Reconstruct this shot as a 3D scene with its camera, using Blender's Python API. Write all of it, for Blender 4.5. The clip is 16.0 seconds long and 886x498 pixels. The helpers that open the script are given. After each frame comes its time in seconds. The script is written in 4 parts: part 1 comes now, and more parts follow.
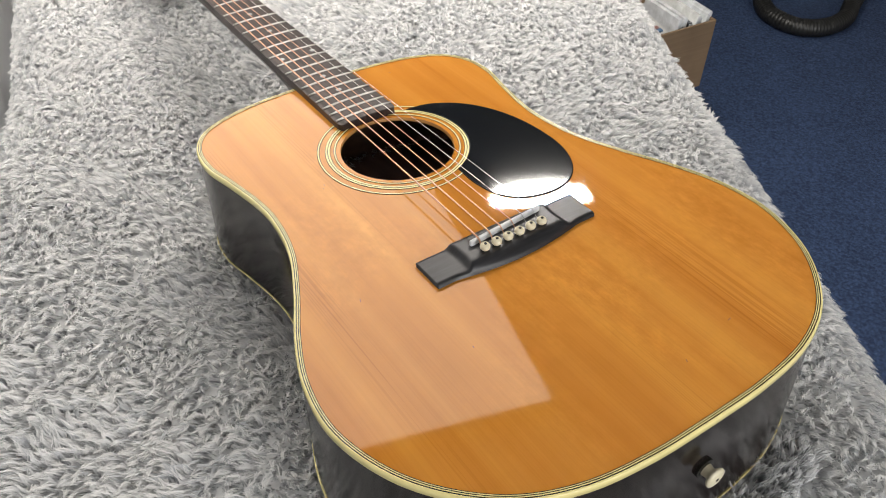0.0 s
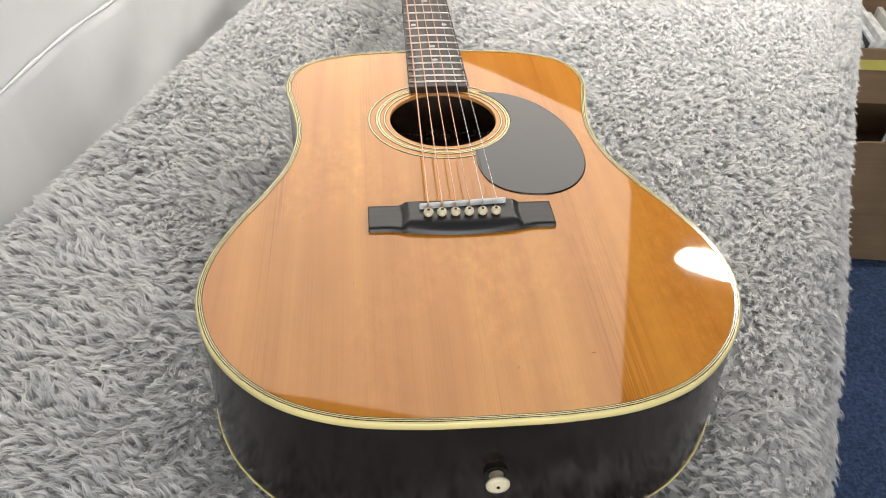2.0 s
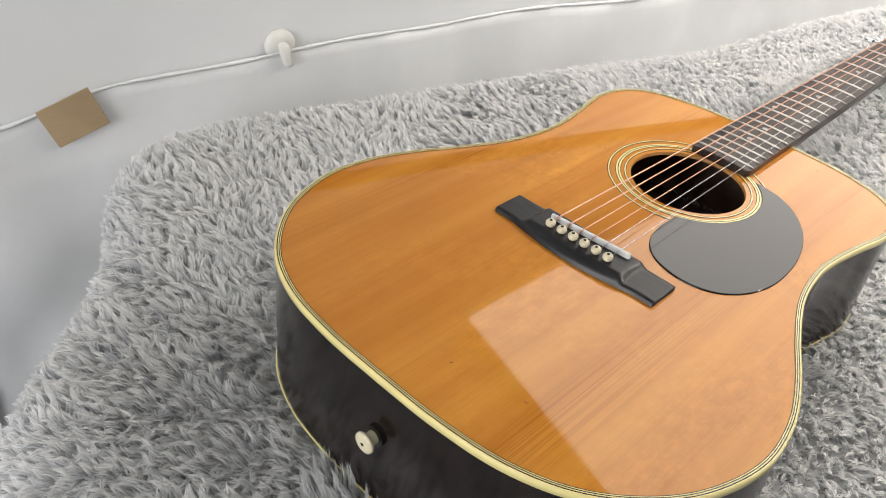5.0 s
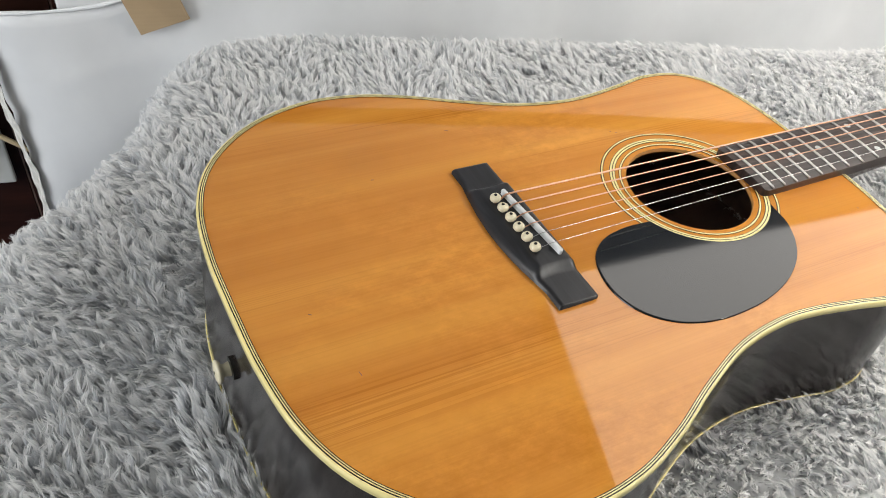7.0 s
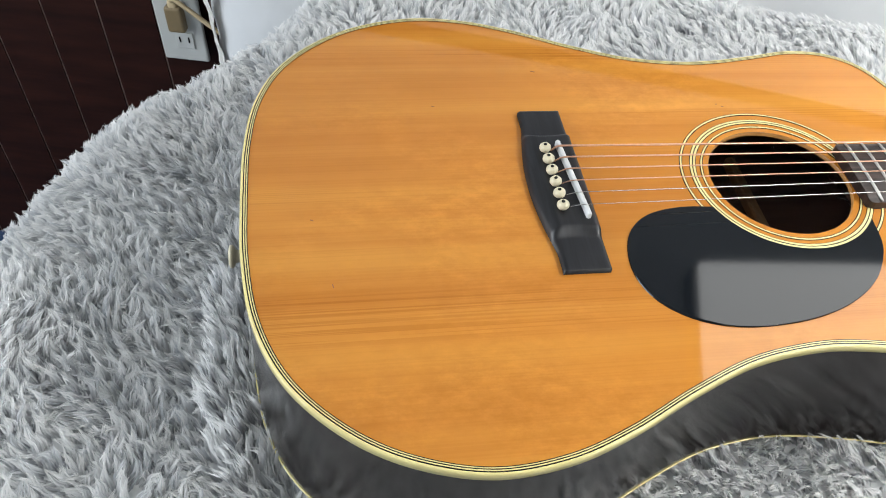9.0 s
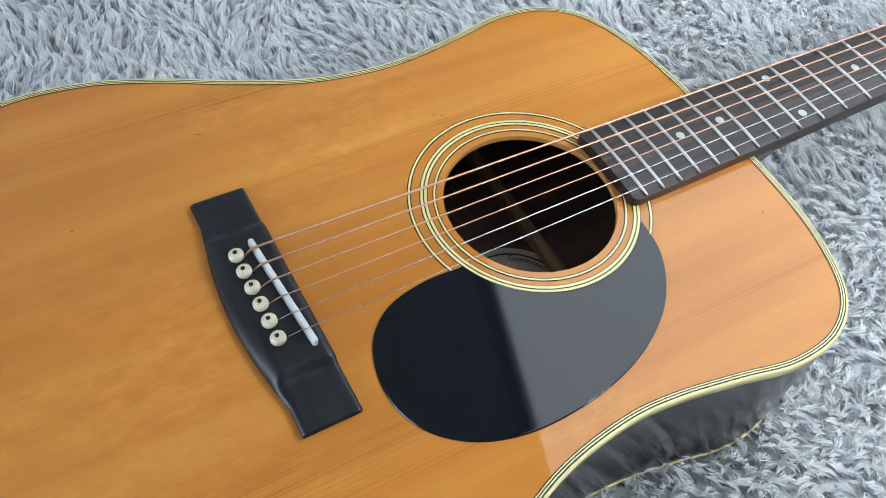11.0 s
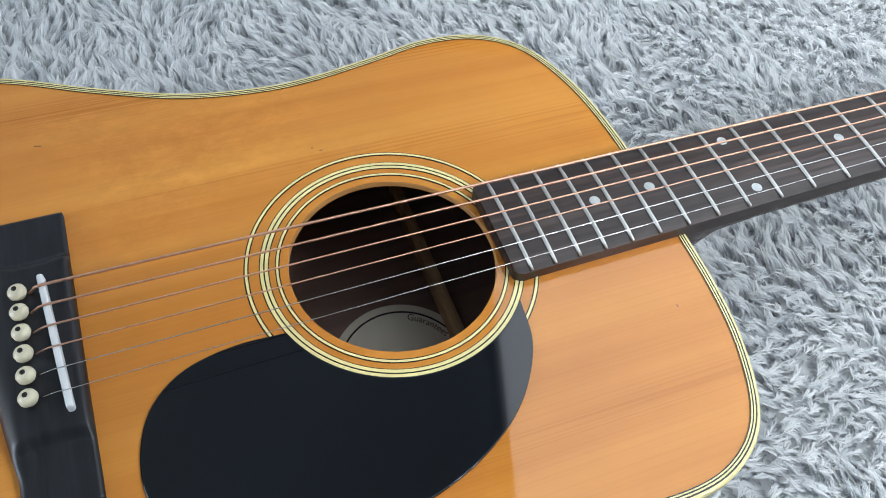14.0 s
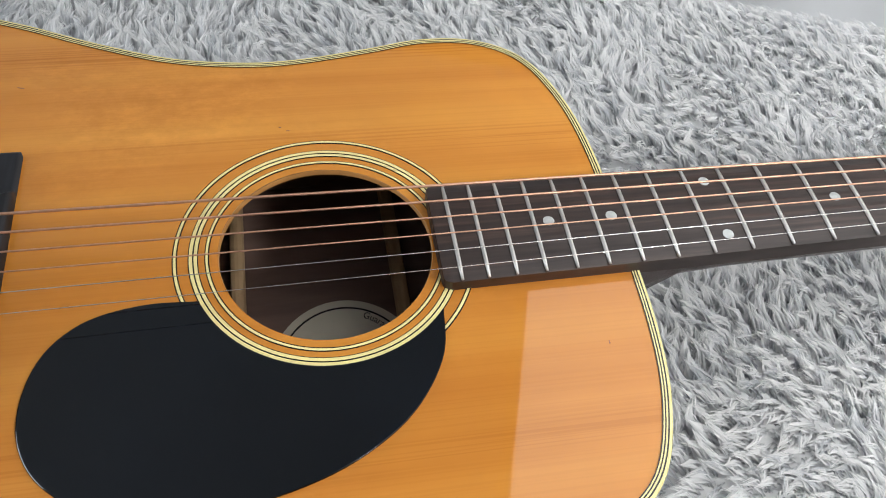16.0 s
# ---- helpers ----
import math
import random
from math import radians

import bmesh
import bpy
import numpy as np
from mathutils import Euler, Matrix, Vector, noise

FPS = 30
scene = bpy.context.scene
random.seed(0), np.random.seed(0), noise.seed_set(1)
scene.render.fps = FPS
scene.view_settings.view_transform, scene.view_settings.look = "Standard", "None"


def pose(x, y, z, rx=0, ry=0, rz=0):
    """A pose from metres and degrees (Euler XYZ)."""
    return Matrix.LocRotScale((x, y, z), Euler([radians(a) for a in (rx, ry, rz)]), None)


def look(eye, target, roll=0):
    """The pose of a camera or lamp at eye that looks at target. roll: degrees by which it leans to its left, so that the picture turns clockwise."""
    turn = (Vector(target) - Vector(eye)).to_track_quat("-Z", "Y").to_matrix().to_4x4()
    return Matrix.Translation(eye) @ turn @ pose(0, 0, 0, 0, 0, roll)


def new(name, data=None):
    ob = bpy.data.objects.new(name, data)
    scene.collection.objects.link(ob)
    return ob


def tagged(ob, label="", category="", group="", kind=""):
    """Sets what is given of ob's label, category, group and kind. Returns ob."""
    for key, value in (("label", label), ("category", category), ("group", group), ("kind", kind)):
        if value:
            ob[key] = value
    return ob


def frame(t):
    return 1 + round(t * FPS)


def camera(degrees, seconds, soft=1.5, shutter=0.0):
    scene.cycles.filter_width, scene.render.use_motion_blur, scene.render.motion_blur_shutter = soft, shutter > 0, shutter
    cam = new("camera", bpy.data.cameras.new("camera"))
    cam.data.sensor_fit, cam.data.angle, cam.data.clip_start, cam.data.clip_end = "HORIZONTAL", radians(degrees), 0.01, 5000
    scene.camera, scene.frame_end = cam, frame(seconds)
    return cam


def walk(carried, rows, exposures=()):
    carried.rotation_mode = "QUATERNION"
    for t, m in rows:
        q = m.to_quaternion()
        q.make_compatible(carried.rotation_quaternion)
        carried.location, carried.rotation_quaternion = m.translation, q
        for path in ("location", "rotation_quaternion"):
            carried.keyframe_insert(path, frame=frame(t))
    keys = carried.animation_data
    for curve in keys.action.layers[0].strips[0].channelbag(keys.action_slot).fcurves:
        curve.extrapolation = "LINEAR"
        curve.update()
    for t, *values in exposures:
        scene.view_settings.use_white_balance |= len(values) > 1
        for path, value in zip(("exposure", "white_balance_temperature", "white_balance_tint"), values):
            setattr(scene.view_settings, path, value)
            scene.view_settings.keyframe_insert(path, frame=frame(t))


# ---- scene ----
cam = camera(55.2, 16.0, 1.0)
PATH = [
    (0, (-0.29, -0.38, 1.253), (0.527, 0.912, -0.037), -0.8),
    (0.5, (-0.235, -0.431, 1.24), (0.432, 0.982, -0.009), 0.2),
    (1, (-0.171, -0.483, 1.251), (0.315, 1.002, 0.002), 0.7),
    (1.5, (-0.113, -0.508, 1.24), (0.199, 1.039, 0.012), 1.2),
    (2, (-0.052, -0.521, 1.245), (0.076, 1.035, -0.005), 1.8),
    (2.5, (0.003, -0.519, 1.238), (-0.091, 1.032, -0.021), 2.8),
    (3, (0.0656, -0.5007, 1.2125), (-0.2272, 0.6424, 0.2866), 4.18),
    (3.5, (0.1057, -0.4911, 1.2150), (-0.3064, 0.6311, 0.3092), 4.40),
    (4, (0.1687, -0.4693, 1.2076), (-0.3505, 0.6187, 0.3152), 6.57),
    (4.5, (0.2294, -0.4563, 1.2056), (-0.4362, 0.5454, 0.3093), 7.95),
    (4.7, (0.2410, -0.4536, 1.2089), (-0.4849, 0.5067, 0.3139), 7.70),
    (6.8, (0.3422, -0.2978, 1.2289), (-0.5795, 0.3554, 0.2421), 10.29),
    (7, (0.3387, -0.2813, 1.2240), (-0.5911, 0.3278, 0.2169), 10.32),
    (7.5, (0.3517, -0.2424, 1.2218), (-0.6160, 0.2221, 0.1742), 8.80),
    (8, (0.3778, -0.1910, 1.2353), (-0.6024, 0.1620, 0.1562), 8.98),
    (8.5, (0.3842, -0.1769, 1.2312), (-0.6006, 0.0845, 0.1304), 9.05),
    (9, (0.3718, -0.1542, 1.2269), (-0.6022, 0.0589, 0.1062), 7.96),
    (9.5, (0.3293, -0.1214, 1.2108), (-0.6067, 0.1343, 0.0668), 7.10),
    (10, (0.2783, -0.0901, 1.2179), (-0.5735, 0.2830, 0.0410), 7.63),
    (10.2, (0.2625, -0.0845, 1.2166), (-0.5550, 0.3298, 0.0293), 8.01),
    (12.3, (0.1810, -0.0339, 1.1784), (-0.5235, 0.5487, -0.0109), 9.19),
    (12.5, (0.1736, -0.0307, 1.1719), (-0.5282, 0.5560, -0.0169), 9.23),
    (13, (0.1672, -0.0071, 1.1705), (-0.5334, 0.5841, -0.0169), 9.49),
    (13.5, (0.2010, 0.0380, 1.1714), (-0.5740, 0.5344, -0.0132), 8.75),
    (14, (0.2139, 0.0707, 1.1764), (-0.6000, 0.4494, -0.0252), 6.99),
    (14.5, (0.2262, 0.0916, 1.1706), (-0.6005, 0.4265, -0.0353), 6.59),
    (15, (0.2278, 0.1074, 1.1675), (-0.6106, 0.4400, -0.0310), 7.35),
    (15.5, (0.2315, 0.1258, 1.1683), (-0.6278, 0.4108, -0.0278), 7.99),
    (16, (0.2324, 0.1410, 1.1663), (-0.6537, 0.3651, -0.0231), 7.37),
]
# the guitar lies on a long-pile throw, tail slightly raised; the path is given in the guitar's own level and tilted with it
# stops, white balance and tint as the clip's camera drifts
EXPOSURES = [(0.0, 0.06, 6750, 11), (2.0, -0.02, 6800, 11), (3.5, -0.08, 6800, 11), (4.5, -0.01, 6800, 11), (7.0, 0.10, 6550, 9), (9.0, 0.31, 6150, 7),
             (10.0, -0.06, 5600, 5), (12.5, -0.03, 5400, 4), (14.5, -0.14, 5650, 6), (16.0, -0.17, 6100, 9)]
TILT = Matrix.Translation((0, 0, 0.86)) @ pose(0, 0, 0, -3.5, 0, 0) @ Matrix.Translation((0, 0, -0.86))
walk(cam, [(t, TILT @ look(eye, target, roll)) for t, eye, target, roll in PATH], EXPOSURES)

# ---------------------------------------------------------------- world and exposure
world = bpy.data.worlds.new("world")
scene.world = world
world.use_nodes = True
world.node_tree.nodes["Background"].inputs[0].default_value = (0.6, 0.7, 0.8, 1)
world.node_tree.nodes["Background"].inputs[1].default_value = 0.1
PANEL_GLOW = 3.4
LAMP_GLOW = 150.0
WINDOW_POWER = 52.0
WIN = (1.3, 1.45)      # along the south wall, height of its middle


# ---------------------------------------------------------------- helpers
def mesh_object(name, verts, faces, mat=None, parent=None, smooth=False, label=""):
    me = bpy.data.meshes.new(name)
    me.from_pydata([tuple(map(float, v)) for v in verts], [], faces)
    me.update()
    if smooth:
        me.polygons.foreach_set("use_smooth", [True] * len(me.polygons))
    ob = new(name, me)
    if mat:
        me.materials.append(mat)
    if parent:
        ob.parent = parent
    if label:
        tagged(ob, label)
    return ob


def part(name, bm, mat, parent=None, label="", smooth=False):
    me = bpy.data.meshes.new(name)
    bm.normal_update()
    bm.to_mesh(me)
    bm.free()
    if smooth:
        me.polygons.foreach_set("use_smooth", [True] * len(me.polygons))
    me.materials.append(mat)
    ob = new(name, me)
    if parent:
        ob.parent = parent
    if label:
        tagged(ob, label)
    return ob


def box_bm(sx, sy, sz, at=(0, 0, 0), bevel=0.0, turn=None, segs=2):
    bm = bmesh.new()
    bmesh.ops.create_cube(bm, size=1)
    bmesh.ops.scale(bm, vec=(sx, sy, sz), verts=bm.verts)
    if bevel:
        bmesh.ops.bevel(bm, geom=list(bm.edges), offset=bevel, segments=segs, affect="EDGES", profile=0.5)
    m = Matrix.Translation(at)
    if turn:
        m = m @ turn
    bmesh.ops.transform(bm, matrix=m, verts=bm.verts)
    return bm


def lathe_bm(profile, m=Matrix(), n=28):
    """Turned solid: profile of (radius, height) along local z."""
    bm = bmesh.new()
    rings = []
    for r, h in profile:
        rings.append([bm.verts.new(m @ Vector((r * math.cos(2 * math.pi * k / n), r * math.sin(2 * math.pi * k / n), h))) for k in range(n)])
    for a, b in zip(rings, rings[1:]):
        for k in range(n):
            bm.faces.new((a[k], a[(k + 1) % n], b[(k + 1) % n], b[k]))
    bm.faces.new(list(reversed(rings[0])))
    bm.faces.new(rings[-1])
    return bm


def tube_bm(points, radius, n=8, closed=False):
    """A round tube along points; radius a number or a list."""
    bm = bmesh.new()
    pts = [Vector(p) for p in points]
    rad = radius if isinstance(radius, (list, tuple)) else [radius] * len(pts)
    rings = []
    up = Vector((0.13, 0.21, 0.97))
    for i, p in enumerate(pts):
        a = pts[max(i - 1, 0)]
        b = pts[min(i + 1, len(pts) - 1)]
        d = (b - a).normalized()
        s = d.cross(up).normalized()
        w = s.cross(d)
        rings.append([bm.verts.new(p + rad[i] * (s * math.cos(2 * math.pi * k / n) + w * math.sin(2 * math.pi * k / n))) for k in range(n)])
    for a, b in zip(rings, rings[1:]):
        for k in range(n):
            bm.faces.new((a[k], a[(k + 1) % n], b[(k + 1) % n], b[k]))
    bm.faces.new(list(reversed(rings[0])))
    bm.faces.new(rings[-1])
    return bm


def catmull(pts, n):
    """A smooth open curve through 2D or 3D points, n steps a span."""
    P = [np.array(p, float) for p in pts]
    P = [2 * P[0] - P[1]] + P + [2 * P[-1] - P[-2]]
    out = []
    for i in range(1, len(P) - 2):
        a, b, c, d = P[i - 1:i + 3]
        for k in range(n):
            t = k / n
            out.append(0.5 * (2 * b + (c - a) * t + (2 * a - 5 * b + 4 * c - d) * t * t + (3 * b - a - 3 * c + d) * t ** 3))
    out.append(P[-2])
    return np.array(out)


# ---------------------------------------------------------------- materials
def material(name, colour=(0.5, 0.5, 0.5), rough=0.5, metal=0.0, ior=1.5):
    m = bpy.data.materials.new(name)
    m.use_nodes = True
    b = m.node_tree.nodes["Principled BSDF"]
    b.inputs["Base Color"].default_value = (*colour, 1)
    b.inputs["Roughness"].default_value = rough
    b.inputs["Metallic"].default_value = metal
    b.inputs["IOR"].default_value = ior
    return m


def node(m, kind, **inputs):
    n = m.node_tree.nodes.new(kind)
    for k, v in inputs.items():
        n.inputs[k.replace("_", " ")].default_value = v
    return n


def wire(m, a, b):
    m.node_tree.links.new(a, b)


def ramp(m, fac, stops):
    r = m.node_tree.nodes.new("ShaderNodeValToRGB")
    while len(r.color_ramp.elements) < len(stops):
        r.color_ramp.elements.new(0.5)
    for e, (p, c) in zip(r.color_ramp.elements, stops):
        e.position, e.color = p, (*c, 1)
    wire(m, fac, r.inputs[0])
    return r.outputs[0]


def mapped(m, scale, coord="Object", rot=(0, 0, 0)):
    tc = m.node_tree.nodes.new("ShaderNodeTexCoord")
    mp = m.node_tree.nodes.new("ShaderNodeMapping")
    mp.inputs["Scale"].default_value = scale
    mp.inputs["Rotation"].default_value = rot
    wire(m, tc.outputs[coord], mp.inputs[0])
    return mp.outputs[0]


def noise_of(m, vec, scale, detail=4.0, rough=0.55):
    n = node(m, "ShaderNodeTexNoise", Scale=scale, Detail=detail, Roughness=rough)
    wire(m, vec, n.inputs["Vector"])
    return n.outputs["Fac"]


def mix(m, fac, a, b, kind="MIX"):
    n = m.node_tree.nodes.new("ShaderNodeMix")
    n.data_type, n.blend_type = "RGBA", kind
    for s, v in ((n.inputs[0], fac), (n.inputs[6], a), (n.inputs[7], b)):
        if isinstance(v, (int, float)):
            s.default_value = v
        elif isinstance(v, tuple):
            s.default_value = (*v, 1)
        else:
            wire(m, v, s)
    return n.outputs[2]


def bump(m, height, strength, distance=0.001):
    b = node(m, "ShaderNodeBump", Strength=strength, Distance=distance)
    wire(m, height, b.inputs["Height"])
    wire(m, b.outputs[0], m.node_tree.nodes["Principled BSDF"].inputs["Normal"])


def base(m, colour):
    wire(m, colour, m.node_tree.nodes["Principled BSDF"].inputs["Base Color"])


def rough_of(m, value):
    wire(m, value, m.node_tree.nodes["Principled BSDF"].inputs["Roughness"])


def spruce_material():
    """Aged amber spruce under gloss lacquer: soft lengthways bands, a few runs of close grain lines, cloudy flecks."""
    m = material("spruce_top", rough=0.04, ior=1.46)
    band = noise_of(m, mapped(m, (30, 1.1, 1)), 1.0, 3.0)
    wide = noise_of(m, mapped(m, (7, 0.8, 1)), 1.0, 1.0)
    blot = noise_of(m, mapped(m, (12, 8, 9)), 1.0, 4.0, 0.6)
    c = ramp(m, band, [(0.32, (0.54, 0.200, 0.028)), (0.5, (0.61, 0.246, 0.037)), (0.70, (0.68, 0.300, 0.051))])
    c = mix(m, 0.5, c, mix(m, 1.0, c, ramp(m, wide, [(0.35, (0.86, 0.82, 0.74)), (0.65, (1.08, 1.10, 1.12))]), "MULTIPLY"))
    c = mix(m, 0.22, c, mix(m, 1.0, c, ramp(m, blot, [(0.35, (0.74, 0.66, 0.55)), (0.62, (1.14, 1.14, 1.10))]), "MULTIPLY"))
    # runs of close grain, only here and there across the width
    grain = noise_of(m, mapped(m, (760, 5, 1)), 1.0, 1.0)
    runs = ramp(m, noise_of(m, mapped(m, (17, 0.7, 1)), 1.0, 2.0), [(0.56, (0.10, 0.10, 0.10)), (0.68, (0.55, 0.55, 0.55))])
    c = mix(m, runs, c, mix(m, 1.0, c, ramp(m, grain, [(0.40, (0.70, 0.58, 0.44)), (0.52, (1, 1, 1))]), "MULTIPLY"))
    # cloudy flecks that lie across the grain in patches
    fleck = noise_of(m, mapped(m, (110, 62, 1)), 1.0, 5.0, 0.68)
    where = ramp(m, noise_of(m, mapped(m, (9, 7, 1)), 1.0, 2.0), [(0.46, (0.03, 0.03, 0.03)), (0.64, (0.42, 0.42, 0.42))])
    c = mix(m, where, c, mix(m, 1.0, c, ramp(m, fleck, [(0.38, (0.84, 0.78, 0.68)), (0.50, (1, 1, 1)), (0.66, (1.28, 1.32, 1.45))]), "MULTIPLY"))
    base(m, c)
    rough_of(m, ramp(m, blot, [(0.3, (0.022,) * 3), (0.7, (0.06,) * 3)]))
    bump(m, noise_of(m, mapped(m, (30, 4, 1)), 1.0, 2.0), 0.05, 0.0004)
    return m


def rosewood_material(name, dark, light, rough=0.12):
    m = material(name, rough=rough)
    n = noise_of(m, mapped(m, (40, 5, 40)), 1.0, 5.0, 0.6)
    base(m, ramp(m, n, [(0.35, dark), (0.7, light)]))
    bump(m, n, 0.06, 0.0004)
    return m


def ebony_material(name="ebony", colour=(0.008, 0.008, 0.010), rough=0.40):
    m = material(name, rough=rough)
    n = noise_of(m, mapped(m, (40, 420, 200)), 1.0, 3.0)
    base(m, ramp(m, n, [(0.35, tuple(c * 0.6 for c in colour)), (0.7, tuple(c * 1.9 for c in colour))]))
    bump(m, n, 0.05, 0.0003)
    return m


def fingerboard_material():
    m = material("rosewood_board", rough=0.38)
    n = noise_of(m, mapped(m, (300, 14, 60)), 1.0, 4.0)
    base(m, ramp(m, n, [(0.3, (0.016, 0.009, 0.007)), (0.55, (0.034, 0.020, 0.016)), (0.75, (0.075, 0.044, 0.034))]))
    rough_of(m, ramp(m, n, [(0.3, (0.5,) * 3), (0.7, (0.3,) * 3)]))
    bump(m, n, 0.2, 0.0005)
    return m


def plain_material(name, colour, rough=0.4, metal=0.0, vary=0.15, scale=30, bumps=0.0):
    m = material(name, rough=rough, metal=metal)
    n = noise_of(m, mapped(m, (scale,) * 3), 1.0, 4.0)
    base(m, ramp(m, n, [(0.3, tuple(c * (1 - vary) for c in colour)), (0.7, tuple(min(1, c * (1 + vary)) for c in colour))]))
    if bumps:
        bump(m, n, bumps, 0.001)
    return m


def fur_material():
    """Two-tone plush: darker grey at the root, pale at the tip, tufts of slightly different grey."""
    m = material("plush_fibre", rough=0.65)
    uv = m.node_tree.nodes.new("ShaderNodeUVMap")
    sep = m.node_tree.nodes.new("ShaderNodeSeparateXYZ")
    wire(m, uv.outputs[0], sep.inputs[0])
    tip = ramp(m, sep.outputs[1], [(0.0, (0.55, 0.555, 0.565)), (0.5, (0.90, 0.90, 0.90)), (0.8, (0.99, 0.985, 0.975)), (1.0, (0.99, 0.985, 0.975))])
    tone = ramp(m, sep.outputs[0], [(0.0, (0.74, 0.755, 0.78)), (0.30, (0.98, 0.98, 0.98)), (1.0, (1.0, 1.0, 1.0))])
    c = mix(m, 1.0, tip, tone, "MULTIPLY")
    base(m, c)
    b = m.node_tree.nodes["Principled BSDF"]
    b.inputs["Specular IOR Level"].default_value = 0.2
    tr = m.node_tree.nodes.new("ShaderNodeBsdfTranslucent")
    wire(m, c, tr.inputs[0])
    mx = m.node_tree.nodes.new("ShaderNodeMixShader")
    mx.inputs[0].default_value = 0.55
    wire(m, b.outputs[0], mx.inputs[1])
    wire(m, tr.outputs[0], mx.inputs[2])
    wire(m, mx.outputs[0], m.node_tree.nodes["Material Output"].inputs[0])
    return m


def carpet_material():
    m = material("carpet_pile", rough=0.95)
    a = noise_of(m, mapped(m, (150,) * 3), 1.0, 5.0, 0.7)
    b = noise_of(m, mapped(m, (9,) * 3), 1.0, 4.0)
    c = ramp(m, a, [(0.40, (0.010, 0.022, 0.060)), (0.58, (0.045, 0.085, 0.19)), (0.72, (0.11, 0.16, 0.27))])
    base(m, mix(m, 0.35, c, ramp(m, b, [(0.3, (0.010, 0.020, 0.05)), (0.7, (0.03, 0.055, 0.12))])))
    bump(m, a, 0.8, 0.004)
    return m


def card_material(name="cardboard", colour=(0.19, 0.125, 0.072)):
    m = material(name, rough=0.8)
    a = noise_of(m, mapped(m, (7,) * 3), 1.0, 5.0)
    b = noise_of(m, mapped(m, (4, 4, 240)), 1.0, 2.0)
    c = ramp(m, a, [(0.3, tuple(v * 0.8 for v in colour)), (0.7, tuple(v * 1.15 for v in colour))])
    base(m, mix(m, 0.04, c, ramp(m, b, [(0.4, (0.12, 0.075, 0.04)), (0.6, (0.5, 0.36, 0.22))])))
    bump(m, b, 0.1, 0.0006)
    return m


SPRUCE = spruce_material()
SIDE_WOOD = rosewood_material("rosewood_gloss", (0.005, 0.0035, 0.0035), (0.014, 0.009, 0.008), 0.15)
INNER_WOOD = rosewood_material("rosewood_raw", (0.15, 0.095, 0.075), (0.26, 0.17, 0.14), 0.7)
NECK_WOOD = rosewood_material("mahogany_neck", (0.035, 0.014, 0.009), (0.065, 0.027, 0.017), 0.2)
RAW_SPRUCE = plain_material("raw_spruce", (0.50, 0.34, 0.18), 0.6, vary=0.2)
EDGE_SPRUCE = plain_material("cut_spruce_edge", (0.50, 0.24, 0.07), 0.45)
CREAM = plain_material("aged_cream_plastic", (0.80, 0.69, 0.31), 0.22, vary=0.06)
BLACK_LINE = plain_material("black_fibre", (0.012, 0.011, 0.008), 0.25)
DENT = plain_material("dark_dent", (0.26, 0.10, 0.03), 0.4)
EBONY = ebony_material()
BOARD = fingerboard_material()
GUARD = plain_material("black_celluloid", (0.003, 0.0045, 0.007), 0.06, vary=0.3, scale=12)
BONE = plain_material("white_saddle", (0.70, 0.71, 0.71), 0.3, vary=0.03)
PIN = plain_material("cream_pin", (0.66, 0.60, 0.43), 0.28, vary=0.08, scale=300)
NICKEL = plain_material("nickel", (0.66, 0.64, 0.61), 0.45, 1.0, 0.1)
CHROME = plain_material("chrome", (0.75, 0.76, 0.78), 0.12, 1.0, 0.05)
BRONZE = plain_material("bronze_winding", (0.70, 0.42, 0.29), 0.46, 1.0, 0.1, 400)
STEEL = plain_material("plain_steel", (0.72, 0.71, 0.70), 0.22, 1.0, 0.05)
PEARL = plain_material("pearl_dot", (0.52, 0.54, 0.53), 0.2, vary=0.2, scale=200)
PAPER = plain_material("aged_label_paper", (0.80, 0.74, 0.60), 0.7, vary=0.08)
INK = plain_material("black_ink", (0.02, 0.018, 0.015), 0.6)
FUR = fur_material()
BACKING = plain_material("plush_backing", (0.80, 0.80, 0.80), 0.95, vary=0.12, scale=80)
CARPET = carpet_material()
CARD = card_material()
CARD_PALE = card_material("pale_cardboard", (0.40, 0.29, 0.17))
WOOD_PANEL = rosewood_material("dark_panel_wood", (0.014, 0.005, 0.0035), (0.034, 0.011, 0.007), 0.45)
WOOD_PANEL.node_tree.nodes["Principled BSDF"].inputs["Specular IOR Level"].default_value = 0.18
GROOVE = plain_material("panel_groove", (0.30, 0.20, 0.17), 0.6)
WHITE_PAINT = plain_material("white_paint", (0.74, 0.75, 0.76), 0.5, vary=0.03, scale=5, bumps=0.03)
SHEET = plain_material("white_vinyl_sheet", (0.70, 0.71, 0.72), 0.35, vary=0.06, scale=7, bumps=0.15)
PLASTER = plain_material("plaster", (0.42, 0.41, 0.40), 0.8, vary=0.06, scale=4)
CEILING = plain_material("ceiling_board", (0.62, 0.61, 0.58), 0.9, vary=0.05, scale=4)
WHITE_PLASTIC = plain_material("white_plastic", (0.74, 0.73, 0.69), 0.35, vary=0.04)
# outlet plate: white plastic with the wall's shade put into its grey
SHADED_PLASTIC = plain_material("shaded_white_plastic", (0.50, 0.51, 0.49), 0.4, vary=0.05)
PLUG_PLASTIC = plain_material("brown_plastic", (0.20, 0.15, 0.08), 0.4, vary=0.08)
BEIGE_PLASTIC = plain_material("yellowed_plastic", (0.50, 0.40, 0.24), 0.4, vary=0.06)
HOSE = plain_material("black_rubber", (0.015, 0.015, 0.014), 0.45, vary=0.2)
